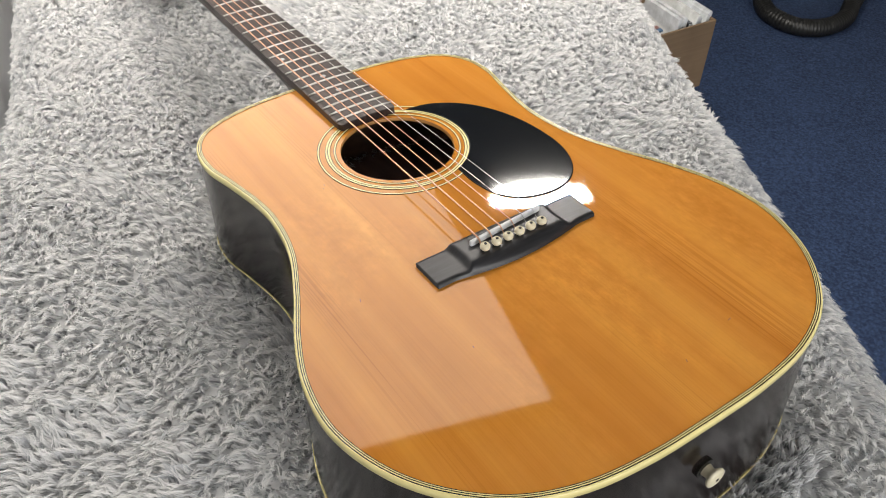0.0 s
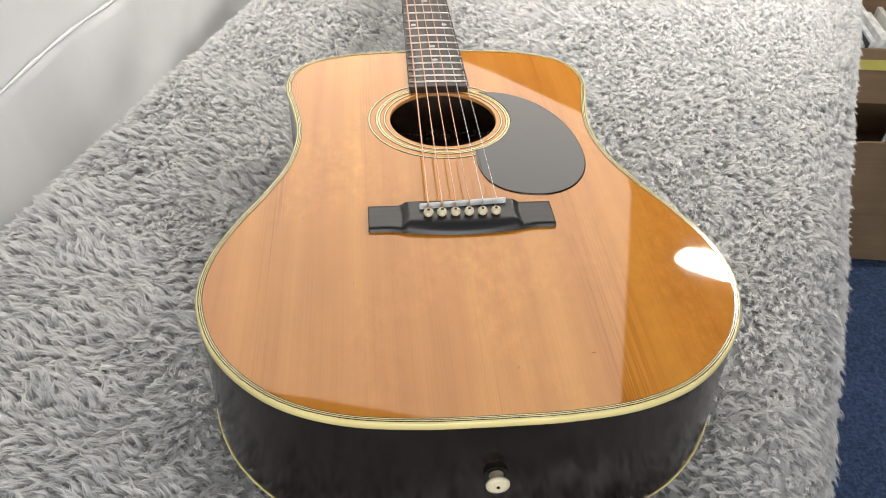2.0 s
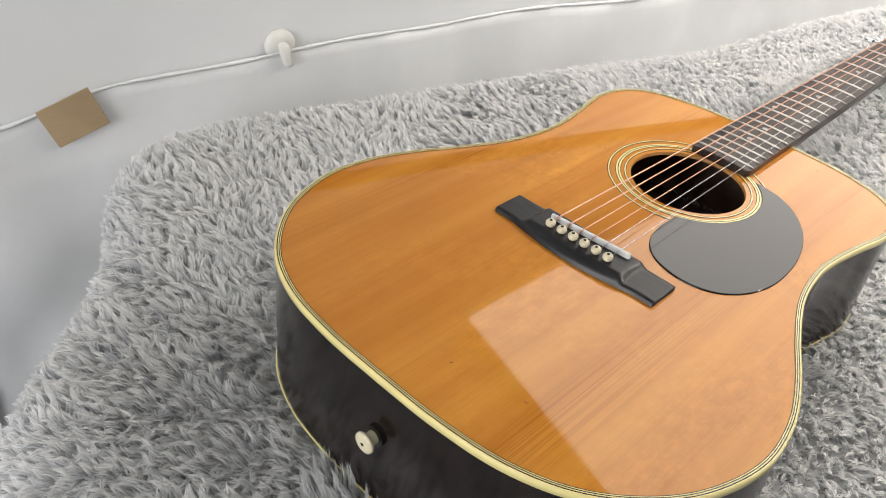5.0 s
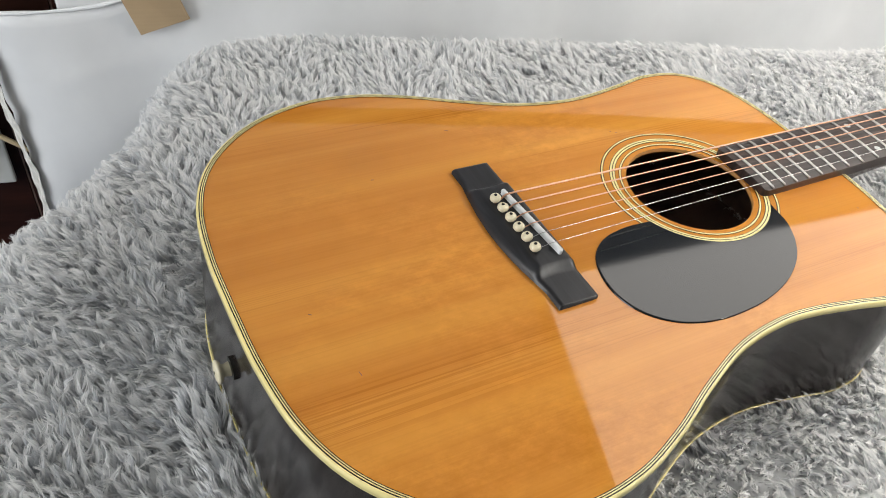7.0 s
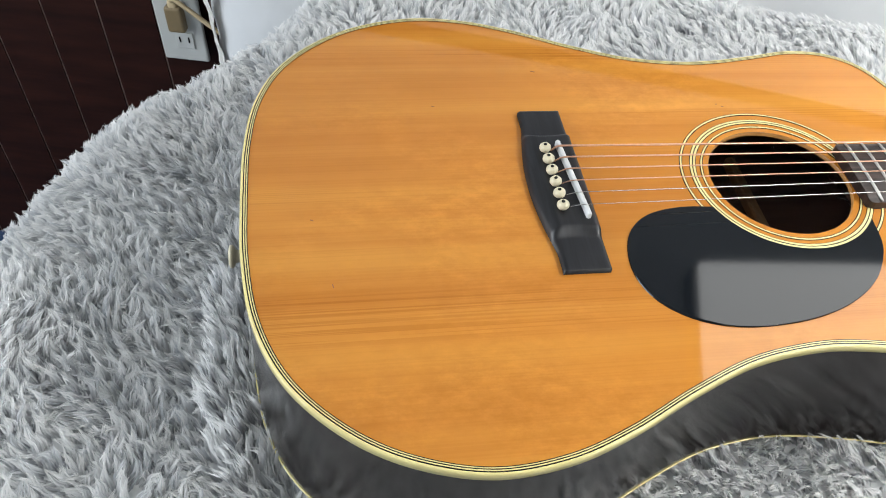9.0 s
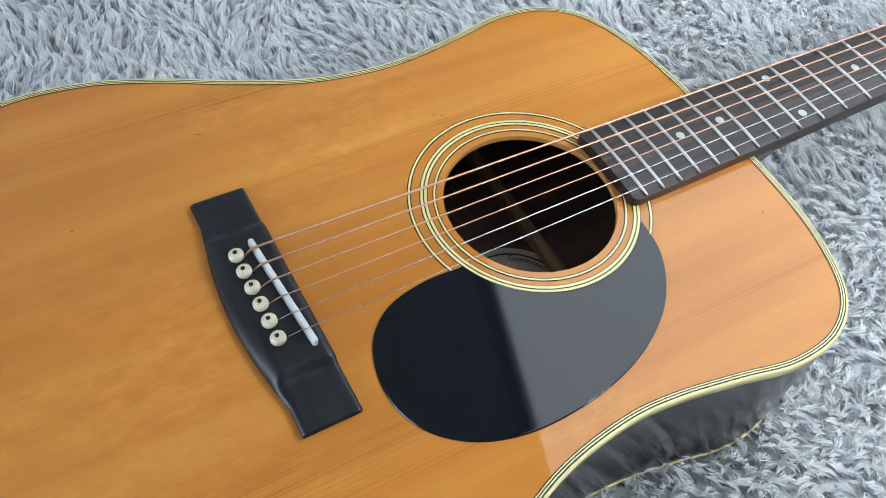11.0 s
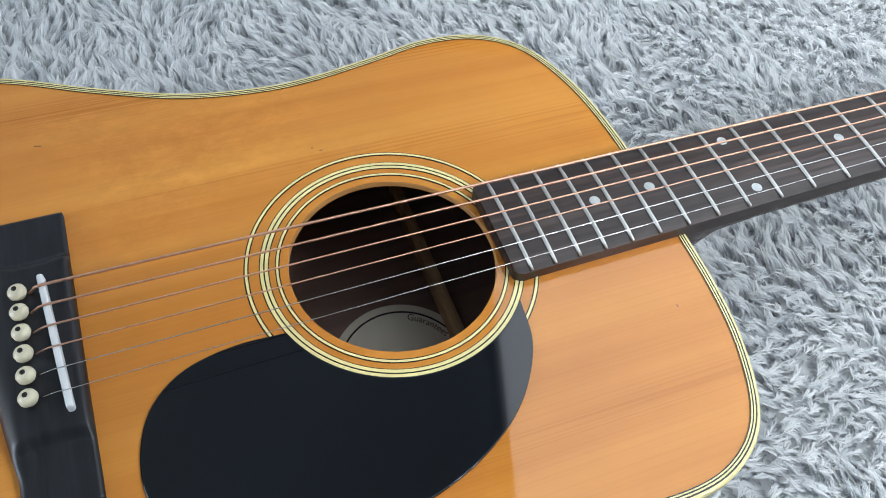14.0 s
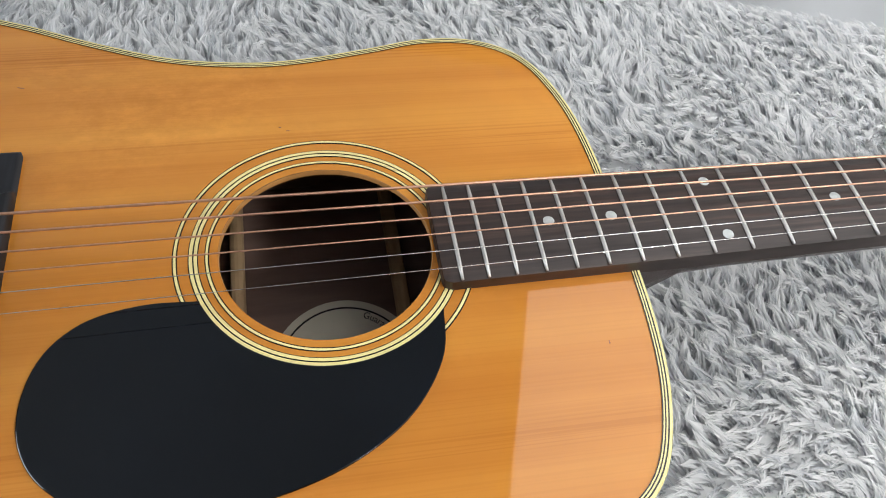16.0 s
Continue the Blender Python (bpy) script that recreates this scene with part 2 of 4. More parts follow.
TAPE = plain_material("yellow_tape", (0.50, 0.45, 0.12), 0.4, vary=0.08)


def glow(name, colour, strength):
    m = bpy.data.materials.new(name)
    m.use_nodes = True
    nt = m.node_tree
    nt.nodes.remove(nt.nodes["Principled BSDF"])
    e = nt.nodes.new("ShaderNodeEmission")
    e.inputs[0].default_value = (*colour, 1)
    e.inputs[1].default_value = strength
    nt.links.new(e.outputs[0], nt.nodes["Material Output"].inputs[0])
    return m


# ---------------------------------------------------------------- room shell, square to the papered wall
ROOM = Matrix.Translation((-0.565, 0.12, 0)) @ pose(0, 0, 0, 0, 0, -14)   # x into the room, y along the wall


def placed(ob, m):
    ob.matrix_basis = m
    return ob


def slab(name, sx, sy, sz, at, mat, label, category):
    ob = part(name, box_bm(sx, sy, sz), mat)
    ob.matrix_basis = ROOM @ Matrix.Translation(at)
    return tagged(ob, label, category, kind="structure")


X1, Y0, Y1, H = 3.6, -2.2, 3.8, 2.42
floor = slab("floor", X1 + 0.4, Y1 - Y0 + 0.4, 0.1, (X1 / 2, (Y0 + Y1) / 2, -0.05), CARPET, "dark navy blue short-pile carpet floor", "floor")
ceiling = slab("ceiling", X1 + 1.4, Y1 - Y0 + 0.4, 0.1, (X1 / 2 - 0.5, (Y0 + Y1) / 2, H + 0.05), CEILING, "plain off-white ceiling", "ceiling")
wall_east = slab("wall_east", 0.1, Y1 - Y0, H, (X1 + 0.05, (Y0 + Y1) / 2, H / 2), PLASTER, "plain pale plaster wall", "wall")
wall_north = slab("wall_north", X1 + 1.2, 0.1, H, (X1 / 2 - 0.5, Y1 + 0.05, H / 2), PLASTER, "plain pale plaster wall", "wall")
wall_south = tagged(new("wall_south"), "plain pale plaster wall with an added window opening", "wall", kind="structure")
wall_south.matrix_basis = ROOM @ Matrix.Translation((0, Y0 - 0.05, 0))
for nm, x0, x1, z0, z1 in (("wall_piece", -0.6, WIN[0] - 0.93, 0, H), ("wall_piece", WIN[0] + 0.93, X1 + 0.1, 0, H), ("wall_piece", WIN[0] - 0.93, WIN[0] + 0.93, 0, WIN[1] - 0.655), ("wall_piece", WIN[0] - 0.93, WIN[0] + 0.93, WIN[1] + 0.655, H)):
    part(nm, box_bm(x1 - x0, 0.1, z1 - z0, ((x0 + x1) / 2, 0, (z0 + z1) / 2)), PLASTER, wall_south)
LOW = 1.15
# unseen recess, added so the light panel clears the wall; white to lift reflections
upper_wall = slab("added_upper_wall", 0.1, Y1 - Y0, H - LOW + 0.1, (-0.55, (Y0 + Y1) / 2, (H + LOW - 0.1) / 2), WHITE_PAINT, "unseen white upper wall, added and set back to clear the light panel", "wall")
ledge = slab("added_ledge", 0.40, Y1 - Y0, 0.03, (-0.312, (Y0 + Y1) / 2, LOW - 0.016), WHITE_PAINT, "unseen white ledge added to close the recess above the panelling", "wall")
wall_west = slab("wall_west", 0.1, Y1 - Y0, LOW, (-0.062, (Y0 + Y1) / 2, LOW / 2), GROOVE, "wall of dark brown wooden panelling with pale grooves", "wall")

# ---------------------------------------------------------------- lights: a soft panel and a lamp head over the table, an added unseen window behind the camera
def soft_panel():
    e = tagged(new("light_panel"), "large white fabric light panel hung flat over the table", "light panel")
    e.matrix_basis = Matrix.Translation((0.05, 1.10, 1.50)) @ pose(0, 0, 0, 0, 0, -17)
    inv = e.matrix_basis.inverted()
    plan = [inv @ Vector((x, y, 1.50)) for x, y in ((-0.462, 0.505), (0.300, 0.290), (0.53, 1.08), (0.58, 1.42), (0.28, 1.82), (-0.03, 2.17), (-0.49, 2.20))]
    n = len(plan)
    for nm, z0, z1, grow, mat, lab in (("diffuser", -0.006, 0.006, 1.0, glow("panel_glow", (1.0, 0.963, 0.915), PANEL_GLOW), "glowing white fabric"), ("backing", 0.008, 0.055, 1.01, HOSE, "black backing")):
        v = [(p.x * grow, p.y * grow, z) for z in (z0, z1) for p in plan]
        mesh_object(nm, v, [tuple(range(n))[::-1], tuple(range(n, 2 * n))] + [(k, (k + 1) % n, n + (k + 1) % n, n + k) for k in range(n)], mat, e, False, lab)
    for x in (-0.25, 0.25):
        part("hanger", tube_bm([(x, 0, 0.05), (x, 0, H - 1.50)], 0.006, 8), CHROME, e)
    return e


def lamp_head(e):
    m = e.matrix_basis.inverted() @ Matrix.Translation((0.665, 0.765, 1.50)) @ pose(0, 0, 0, 18, 0, -24) @ Matrix.Diagonal((1.30, 0.70, 1, 1))
    part("lamp_cover", lathe_bm([(0.088, 0.0), (0.090, -0.01), (0.080, -0.025), (0.045, -0.034), (0.01, -0.036)], m), glow("lamp_glow", (1.0, 0.97, 0.92), LAMP_GLOW), e, "bright round lamp cover", True)
    part("lamp_shade", lathe_bm([(0.02, 0.075), (0.06, 0.07), (0.095, 0.03), (0.098, -0.004), (0.090, 0.001)], m), HOSE, e, "black lamp shade", True)
    a = m @ Vector((0, 0, 0.07))
    part("arm", tube_bm([(0.36, -0.35, 0.05), (0.45, -0.30, 0.16), a], 0.008, 10), HOSE, e)


def window():
    w = tagged(new("unseen_window"), "unseen white-framed window added to bring in fill daylight", "window", kind="structure")
    w.matrix_basis = ROOM @ Matrix.Translation((WIN[0], Y0 - 0.05, WIN[1]))
    for x in (-0.9, 0.0, 0.9):
        part("window_frame", box_bm(0.05, 0.06, 1.3, (x, 0, 0), 0.004), WHITE_PLASTIC, w)
    for z in (-0.63, 0.63):
        part("window_frame", box_bm(1.85, 0.055, 0.05, (0, 0, z), 0.004), WHITE_PLASTIC, w)
    # area lamp added in the assumed opening to fill the tail side
    lamp = bpy.data.lights.new("fill_daylight", "AREA")
    lamp.shape, lamp.size, lamp.size_y, lamp.energy, lamp.color = "RECTANGLE", 1.75, 1.2, WINDOW_POWER, (0.95, 0.975, 1.0)
    o = new("fill_daylight", lamp)
    o.matrix_basis = ROOM @ Matrix.Translation((WIN[0], Y0 + 0.02, WIN[1])) @ pose(0, 0, 0, 90, 0, 0)


lamp_head(soft_panel())
window()

# ---------------------------------------------------------------- the guitar (x to the treble side, y to the head, z up; saddle at y = 0)
SCALE = 0.645
TOP_R = 7.5
HOLE = (-0.0008, 0.1465)
HALF = [(0.0, -0.2015), (0.045, -0.2005), (0.090, -0.1942), (0.128, -0.1785), (0.158, -0.1520), (0.178, -0.1200), (0.1885, -0.0800),
        (0.1850, -0.0400), (0.1720, -0.0030), (0.1530, 0.0360), (0.1370, 0.0760), (0.1305, 0.1150), (0.1315, 0.1450), (0.1375, 0.1800),
        (0.1438, 0.2120), (0.1405, 0.2430), (0.1240, 0.2665), (0.0930, 0.2800), (0.0550, 0.2860), (0.0, 0.2875)]


def top_z(x, y):
    return -(x * x) / (2 * TOP_R) - (y - 0.05) ** 2 / (2 * 2.6 * TOP_R)


def back_z(x, y):
    return -0.111 + (y + 0.2035) * 0.018 + 0.010 * ((x / 0.19) ** 2) * 0.5


def body_outline(n=9):
    half = catmull(HALF, n)
    half[0][0] = half[-1][0] = 0
    left = half[1:-1][::-1] * [-1, 1]
    return np.vstack([half, left])          # anticlockwise from the tail


OUT = body_outline()


def inset(pts, d):
    a, b = np.roll(pts, 1, 0), np.roll(pts, -1, 0)
    t = b - a
    t /= np.linalg.norm(t, axis=1)[:, None]
    return pts + np.stack([-t[:, 1], t[:, 0]], 1) * d


def fret_y(n):
    return SCALE * 2 ** (-n / 12)


def board_half(y):
    return 0.0282 + (0.0215 - 0.0282) * (y - 0.195) / (0.645 - 0.195)


def strip_ring(name, d0, d1, lift, mat, parent, label="", z_of=top_z, sign=1):
    """A flat band that follows the body's edge between two insets."""
    a, b = inset(OUT, d0), inset(OUT, d1)
    n = len(a)
    v = [(x, y, z_of(x, y) + lift) for x, y in a] + [(x, y, z_of(x, y) + lift) for x, y in b]
    f = [(i, (i + 1) % n, n + (i + 1) % n, n + i)[::sign] for i in range(n)]
    return mesh_object(name, v, f, mat, parent, True, label)


def circle_band(name, r0, r1, lift, mat, parent, label="", n=120):
    v, f = [], []
    for r in (r0, r1):
        for k in range(n):
            x, y = HOLE[0] + r * math.cos(2 * math.pi * k / n), HOLE[1] + r * math.sin(2 * math.pi * k / n)
            v.append((x, y, top_z(x, y) + lift))
    for k in range(n):
        f.append((k, (k + 1) % n, n + (k + 1) % n, n + k)[::-1])
    return mesh_object(name, v, f, mat, parent, True, label)


def soundboard(g):
    """The top plate: spokes from the sound hole to the edge, gently domed, with a cut edge in the hole."""
    n, rings, rh = len(OUT), 26, 0.0479
    edge = inset(OUT, 0.0005)
    v, f = [], []
    for i, (x, y) in enumerate(edge):
        a = math.atan2(y - HOLE[1], x - HOLE[0])
        for k in range(rings + 1):
            t = k / rings
            px = (1 - t) * (HOLE[0] + rh * math.cos(a)) + t * x
            py = (1 - t) * (HOLE[1] + rh * math.sin(a)) + t * y
            v.append((px, py, top_z(px, py)))
    for i in range(n):
        j = (i + 1) % n
        for k in range(rings):
            f.append((i * (rings + 1) + k, i * (rings + 1) + k + 1, j * (rings + 1) + k + 1, j * (rings + 1) + k))
    ob = mesh_object("soundboard", v, f, SPRUCE, g, True, "amber spruce top under gloss lacquer")
    v, f, m = [], [], 96
    for z, r in ((-0.0004, 0.0480), (-0.0010, 0.0476), (-0.0032, 0.0476)):
        for k in range(m):
            v.append((HOLE[0] + r * math.cos(2 * math.pi * k / m), HOLE[1] + r * math.sin(2 * math.pi * k / m), z - 0.0003))
    for q in range(2):
        for k in range(m):
            f.append((q * m + k, q * m + (k + 1) % m, (q + 1) * m + (k + 1) % m, (q + 1) * m + k))
    mesh_object("hole_edge", v, f, EDGE_SPRUCE, g, True, "cut spruce edge of the sound hole")


def body_shell(g):
    n = len(OUT)
    outer, inner = inset(OUT, 0.0006), inset(OUT, 0.004)
    v, f = [], []
    levels = 8
    for pts in (outer, inner):
        for x, y in pts:
            for k in range(levels):
                t = k / (levels - 1)
                v.append((x, y, (top_z(x, y) - 0.0005) * (1 - t) + (back_z(x, y)) * t))
    for s in range(2):
        for i in range(n):
            j = (i + 1) % n
            for k in range(levels - 1):
                q = (s * n * levels + i * levels + k, s * n * levels + i * levels + k + 1, s * n * levels + j * levels + k + 1, s * n * levels + j * levels + k)
                f.append(q if s == 0 else q[::-1])
    sides = mesh_object("sides", v, f, SIDE_WOOD, g, True, "dark glossy rosewood sides")
    sides.data.materials.append(INNER_WOOD)
    h = len(f) // 2
    for p in sides.data.polygons:
        p.material_index = 0 if p.index < h else 1
    for nm, lift, mat, sgn in (("back", -0.001, SIDE_WOOD, 1), ("back_lining", 0.0025, INNER_WOOD, -1)):
        v = [(x, y, back_z(x, y) + lift) for x, y in outer] + [(0, HOLE[1] * 0.4, back_z(0, 0.06) + lift)]
        f = [(i, n, (i + 1) % n)[::sgn] for i in range(n)]
        mesh_object(nm, v, f, mat, g, False)


def binding(g, top=True):
    """Rounded cream strip round the rim."""
    prof = [(0.0013, 0.0004), (0.0008, 0.0005), (0.0002, 0.0003), (-0.0002, -0.0003), (-0.0003, -0.0012), (-0.0003, -0.0046), (0.0006, -0.0050)]
    v, f, n = [], [], len(OUT)
    for d, z in prof:
        for x, y in inset(OUT, d):
            zz = (top_z(x, y) + z) if top else (back_z(x, y) - 0.0012 - z * 0.16)
            v.append((x, y, zz))
    for k in range(len(prof) - 1):
        for i in range(n):
            j = (i + 1) % n
            q = (k * n + i, k * n + j, (k + 1) * n + j, (k + 1) * n + i)
            f.append(q if not top else q[::-1])
    mesh_object("binding", v, f, CREAM, g, True, "aged cream binding")


def guitar_bridge(g):
    """Ebony bridge: thin wings, raised middle, belly towards the tail."""
    nx, ny = 140, 16
    v, f = [], []

    def rise(x, t):
        # the scoop's edge bows towards the middle
        return min(1, max(0, (0.0470 - 0.0015 * math.sin(math.pi * t) - abs(x)) / 0.0065))

    def lift(x, t):
        r = rise(x, t)
        return 0.0036 + 0.0044 * r * r * (3 - 2 * r)
    for i in range(nx + 1):
        x = -0.0705 + 0.141 * i / nx
        b = max(0.0, 1 - (abs(x) / 0.056) ** 2)
        y0, y1 = -0.0185 - 0.0066 * b ** 1.2, 0.0100
        zt = top_z(x, 0)
        for k in range(ny + 1):
            t = k / ny
            y = y0 + (y1 - y0) * t
            h = lift(x, t)
            mid = rise(x, t)
            slope = min(1, (y - y0) / (0.002 + 0.010 * mid * b))
            front = min(1, (y1 - y) / 0.0012)
            h = 0.0025 + (h - 0.0025) * math.sin(0.5 * math.pi * slope) ** 0.8 * (0.75 + 0.25 * front)
            v.append((x, y, zt + h))
    m = ny + 1
    for i in range(nx):
        for k in range(ny):
            f.append((i * m + k, (i + 1) * m + k, (i + 1) * m + k + 1, i * m + k + 1))
    rim = [i * m for i in range(nx + 1)] + [nx * m + k for k in range(1, m)] + [i * m + ny for i in range(nx - 1, -1, -1)] + [k for k in range(ny - 1, 0, -1)]
    base_i = len(v)
    for r in rim:
        v.append((v[r][0], v[r][1], v[r][2] - 0.012))
    for q in range(len(rim)):
        w = (q + 1) % len(rim)
        f.append((rim[q], base_i + q, base_i + w, rim[w]))
    br = mesh_object("bridge", v, f, EBONY, g, True, "matt black ebony bridge with thinned wings")
    # saddle, slanted
    ang = math.degrees(math.atan2(0.005, 0.065))
    part("saddle", box_bm(0.067, 0.0030, 0.008, (0.0015, 0.0015, 0.0080), 0.0013, pose(0, 0, 0, 0, 0, ang), 3), BONE, br, "white bone saddle")
    for k in range(6):
        x = -0.0255 + 0.0102 * k
        z = 0.0078
        pin = part("bridge_pin", lathe_bm([(0.0020, -0.004), (0.0022, 0.0006), (0.0030, 0.0010), (0.0038, 0.0024), (0.0037, 0.0040), (0.0028, 0.0052), (0.0013, 0.0058), (0.0003, 0.0059)],
                   Matrix.Translation((x, -0.0100, z)) @ pose(0, 0, 0, 8, 0, 0), 20), PIN, br, "cream bridge pin with a black dot", True)
        part("dot", lathe_bm([(0.0011, 0.0), (0.0011, 0.0007), (0.0008, 0.0009)], Matrix.Translation((x, -0.0100, z)) @ pose(0, 0, 0, 8, 0, 0) @ Matrix.Translation((0, 0, 0.0054)), 12), BLACK_LINE, pin)
    return br


def pickguard(g):
    """Teardrop plate hugging the sound hole."""
    r = 0.0606
    a0, a1 = math.atan2(0.194 - HOLE[1], 0.0385), math.atan2(0.0915 - HOLE[1], 0.0225)
    arc = [(HOLE[0] + r * math.cos(a1 + (a0 - a1) * k / 30), HOLE[1] + r * math.sin(a1 + (a0 - a1) * k / 30)) for k in range(31)]
    curve = catmull([arc[-1], (0.0608, 0.1895), (0.0845, 0.1735), (0.1012, 0.1495), (0.1108, 0.1215), (0.1143, 0.0930), (0.1130, 0.0690), (0.1060, 0.0480),
                     (0.0930, 0.0320), (0.0760, 0.0240), (0.0570, 0.0240), (0.0390, 0.0310), (0.0265, 0.0460), (0.0215, 0.0680), arc[0]], 6)
    outer = curve[::-1]
    seg = np.r_[0, np.cumsum(np.linalg.norm(np.diff(outer, axis=0), axis=1))]
    na, nr = 90, 14
    q = np.linspace(0, 1, na)
    ox = np.stack([np.interp(q * seg[-1], seg, outer[:, k]) for k in (0, 1)], 1)
    th = a1 + (a0 - a1) * q
    ix = np.stack([HOLE[0] + r * np.cos(th), HOLE[1] + r * np.sin(th)], 1)
    v, f = [], []
    rows = [(0.0, -0.0002), (0.004, 0.0007)] + [(t, 0.0007) for t in np.linspace(0.009, 0.985, nr)] + [(0.991, 0.0007), (0.997, 0.0005), (1.0, -0.0003)]
    for t, lift in rows:
        for p in ix * (1 - t) + ox * t:
            v.append((p[0], p[1], top_z(p[0], p[1]) + lift + 0.0003))
    for k in range(len(rows) - 1):
        for i in range(na - 1):
            f.append((k * na + i, (k + 1) * na + i, (k + 1) * na + i + 1, k * na + i + 1))
    me = mesh_object("pickguard", v, f, GUARD, g, True, "glossy black teardrop pickguard")
    bm = bmesh.new()
    bm.from_mesh(me.data)
    bmesh.ops.recalc_face_normals(bm, faces=bm.faces)
    bm.to_mesh(me.data)
    bm.free()


def rosette(g):
    for r0, r1 in ((0.0516, 0.0536), (0.0563, 0.0607), (0.0653, 0.0675)):
        circle_band("rosette_ring", r0, r1, 0.00025, BLACK_LINE, g, "black ring line of the rosette")
    for r0, r1 in ((0.0521, 0.0532), (0.0567, 0.0582), (0.0588, 0.0603), (0.0658, 0.0670)):
        circle_band("rosette_line", r0, r1, 0.00045, CREAM, g, "cream ring line of the rosette")


def fretboard(g):
    """Board with a rounded playing face, frets, dots, nut."""
    v, f = [], []
    ys = [0.1950, 0.1953, 0.1962, 0.1976, 0.1990] + [0.2 + 0.445 * k / 24 for k in range(25)]
    cols = 11
    for i, y in enumerate(ys):
        w = board_half(y) - (0.0042, 0.0026, 0.0012, 0.0004, 0.0)[min(i, 4)]
        z0 = 0.0002
        for k in range(cols):
            x = -w + 2 * w * k / (cols - 1)
            z = z0 + 0.0068 - (x / 0.028) ** 2 * 0.0011 - (0.0010 if i == 0 else 0) - (0.0006 if k in (0, cols - 1) else 0)
            v.append((x, y, z))
        v.append((w, y, z0 - 0.0035))
        v.append((-w, y, z0 - 0.0035))
    m = cols + 2
    for i in range(len(ys) - 1):
        for k in range(cols - 1):
            f.append((i * m + k, i * m + k + 1, (i + 1) * m + k + 1, (i + 1) * m + k))
        f.append((i * m + cols - 1, i * m + cols, (i + 1) * m + cols, (i + 1) * m + cols - 1))
        f.append((i * m + cols + 1, i * m, (i + 1) * m, (i + 1) * m + cols + 1))
        f.append((i * m + cols, i * m + cols + 1, (i + 1) * m + cols + 1, (i + 1) * m + cols))
    f.append(tuple([cols + 1] + list(range(cols)) + [cols])[::-1])
    fb = mesh_object("fingerboard", v, f, BOARD, g, False, "dark rosewood fingerboard")
    z0 = 0.0002

    def board_z(x):
        return z0 + 0.0068 - (x / 0.028) ** 2 * 0.0011
    for k in range(1, 21):
        y = fret_y(k)
        w = board_half(y) - 0.0004
        pts = [(x, y, board_z(x) + 0.0003) for x in np.linspace(-w, w, 9)]
        part("fret", tube_bm(pts, [0.0007] + [0.00105] * 7 + [0.0007], 6), NICKEL, fb, "", True)
    for k, xs in ((3, (0,)), (5, (0,)), (7, (0,)), (9, (0,)), (12, (-0.0165, 0.0165)), (15, (0,)), (17, (0,))):
        y = (fret_y(k) + fret_y(k - 1)) / 2
        for x in xs:
            part("inlay_dot", lathe_bm([(0.0027, -0.001), (0.0027, 0.00012), (0.0024, 0.0002)], Matrix.Translation((x, y, board_z(x))), 20), PEARL, fb, "pearl dot")
    part("nut", box_bm(0.043, 0.0055, 0.009, (0, 0.6478, z0 + 0.0040), 0.001), BONE, fb, "white nut")
    return fb


def neck_and_head(g):
    v, f = [], []
    ys = np.linspace(0.2865, 0.650, 16)
    m = 13
    for y in ys:
        w = board_half(y) - 0.0003
        t = (y - 0.2865) / (0.65 - 0.2865)
        deep = 0.0205 - 0.003 * t + 0.040 * max(0, 1 - (y - 0.2865) / 0.035) ** 2
        for k in range(m):
            a = math.pi * k / (m - 1)
            v.append((w * math.cos(a), y, 0.0 - deep * math.sin(a) ** 0.85))
    for i in range(len(ys) - 1):
        for k in range(m - 1):
            f.append((i * m + k, i * m + k + 1, (i + 1) * m + k + 1, (i + 1) * m + k))
    nk = mesh_object("neck", v, f, NECK_WOOD, g, True, "dark mahogany neck")
    tilt = Matrix.Translation((0, 0.650, 0.002)) @ pose(0, 0, 0, -14, 0, 0)
    shape = [(-0.0215, 0), (0.0215, 0), (0.030, 0.022), (0.0345, 0.05), (0.037, 0.165), (0.030, 0.182), (0.010, 0.178), (-0.010, 0.178), (-0.030, 0.182), (-0.037, 0.165), (-0.0345, 0.05), (-0.030, 0.022)]
    bm = bmesh.new()
    lo = [bm.verts.new(tilt @ Vector((x, y, -0.015))) for x, y in shape]
    hi = [bm.verts.new(tilt @ Vector((x, y, 0.0))) for x, y in shape]
    bm.faces.new(lo[::-1])
    bm.faces.new(hi)
    for i in range(len(shape)):
        j = (i + 1) % len(shape)
        bm.faces.new((lo[i], lo[j], hi[j], hi[i]))
    bmesh.ops.bevel(bm, geom=list(bm.edges), offset=0.0012, segments=2, affect="EDGES")
    head = part("headstock", bm, SIDE_WOOD, g, "dark glossy rosewood-faced headstock")
    for s in (-1, 1):
        for k in range(3):
            y = 0.045 + 0.046 * k
            tu = part("tuner", lathe_bm([(0.0045, -0.002), (0.0045, 0.003), (0.003, 0.004), (0.003, 0.017), (0.0025, 0.018)], tilt @ Matrix.Translation((s * 0.024, y, 0)), 16), CHROME, head, "chrome tuning machine", True)
            part("button", box_bm(0.012, 0.018, 0.006, (0, 0, 0), 0.0024, None, 3), CHROME, tu, "chrome tuner button", True).matrix_basis = tilt @ Matrix.Translation((s * 0.052, y, -0.012))
            part("shaft", tube_bm([tilt @ Vector((s * 0.033, y, -0.012)), tilt @ Vector((s * 0.050, y, -0.012))], 0.002, 8), CHROME, tu)


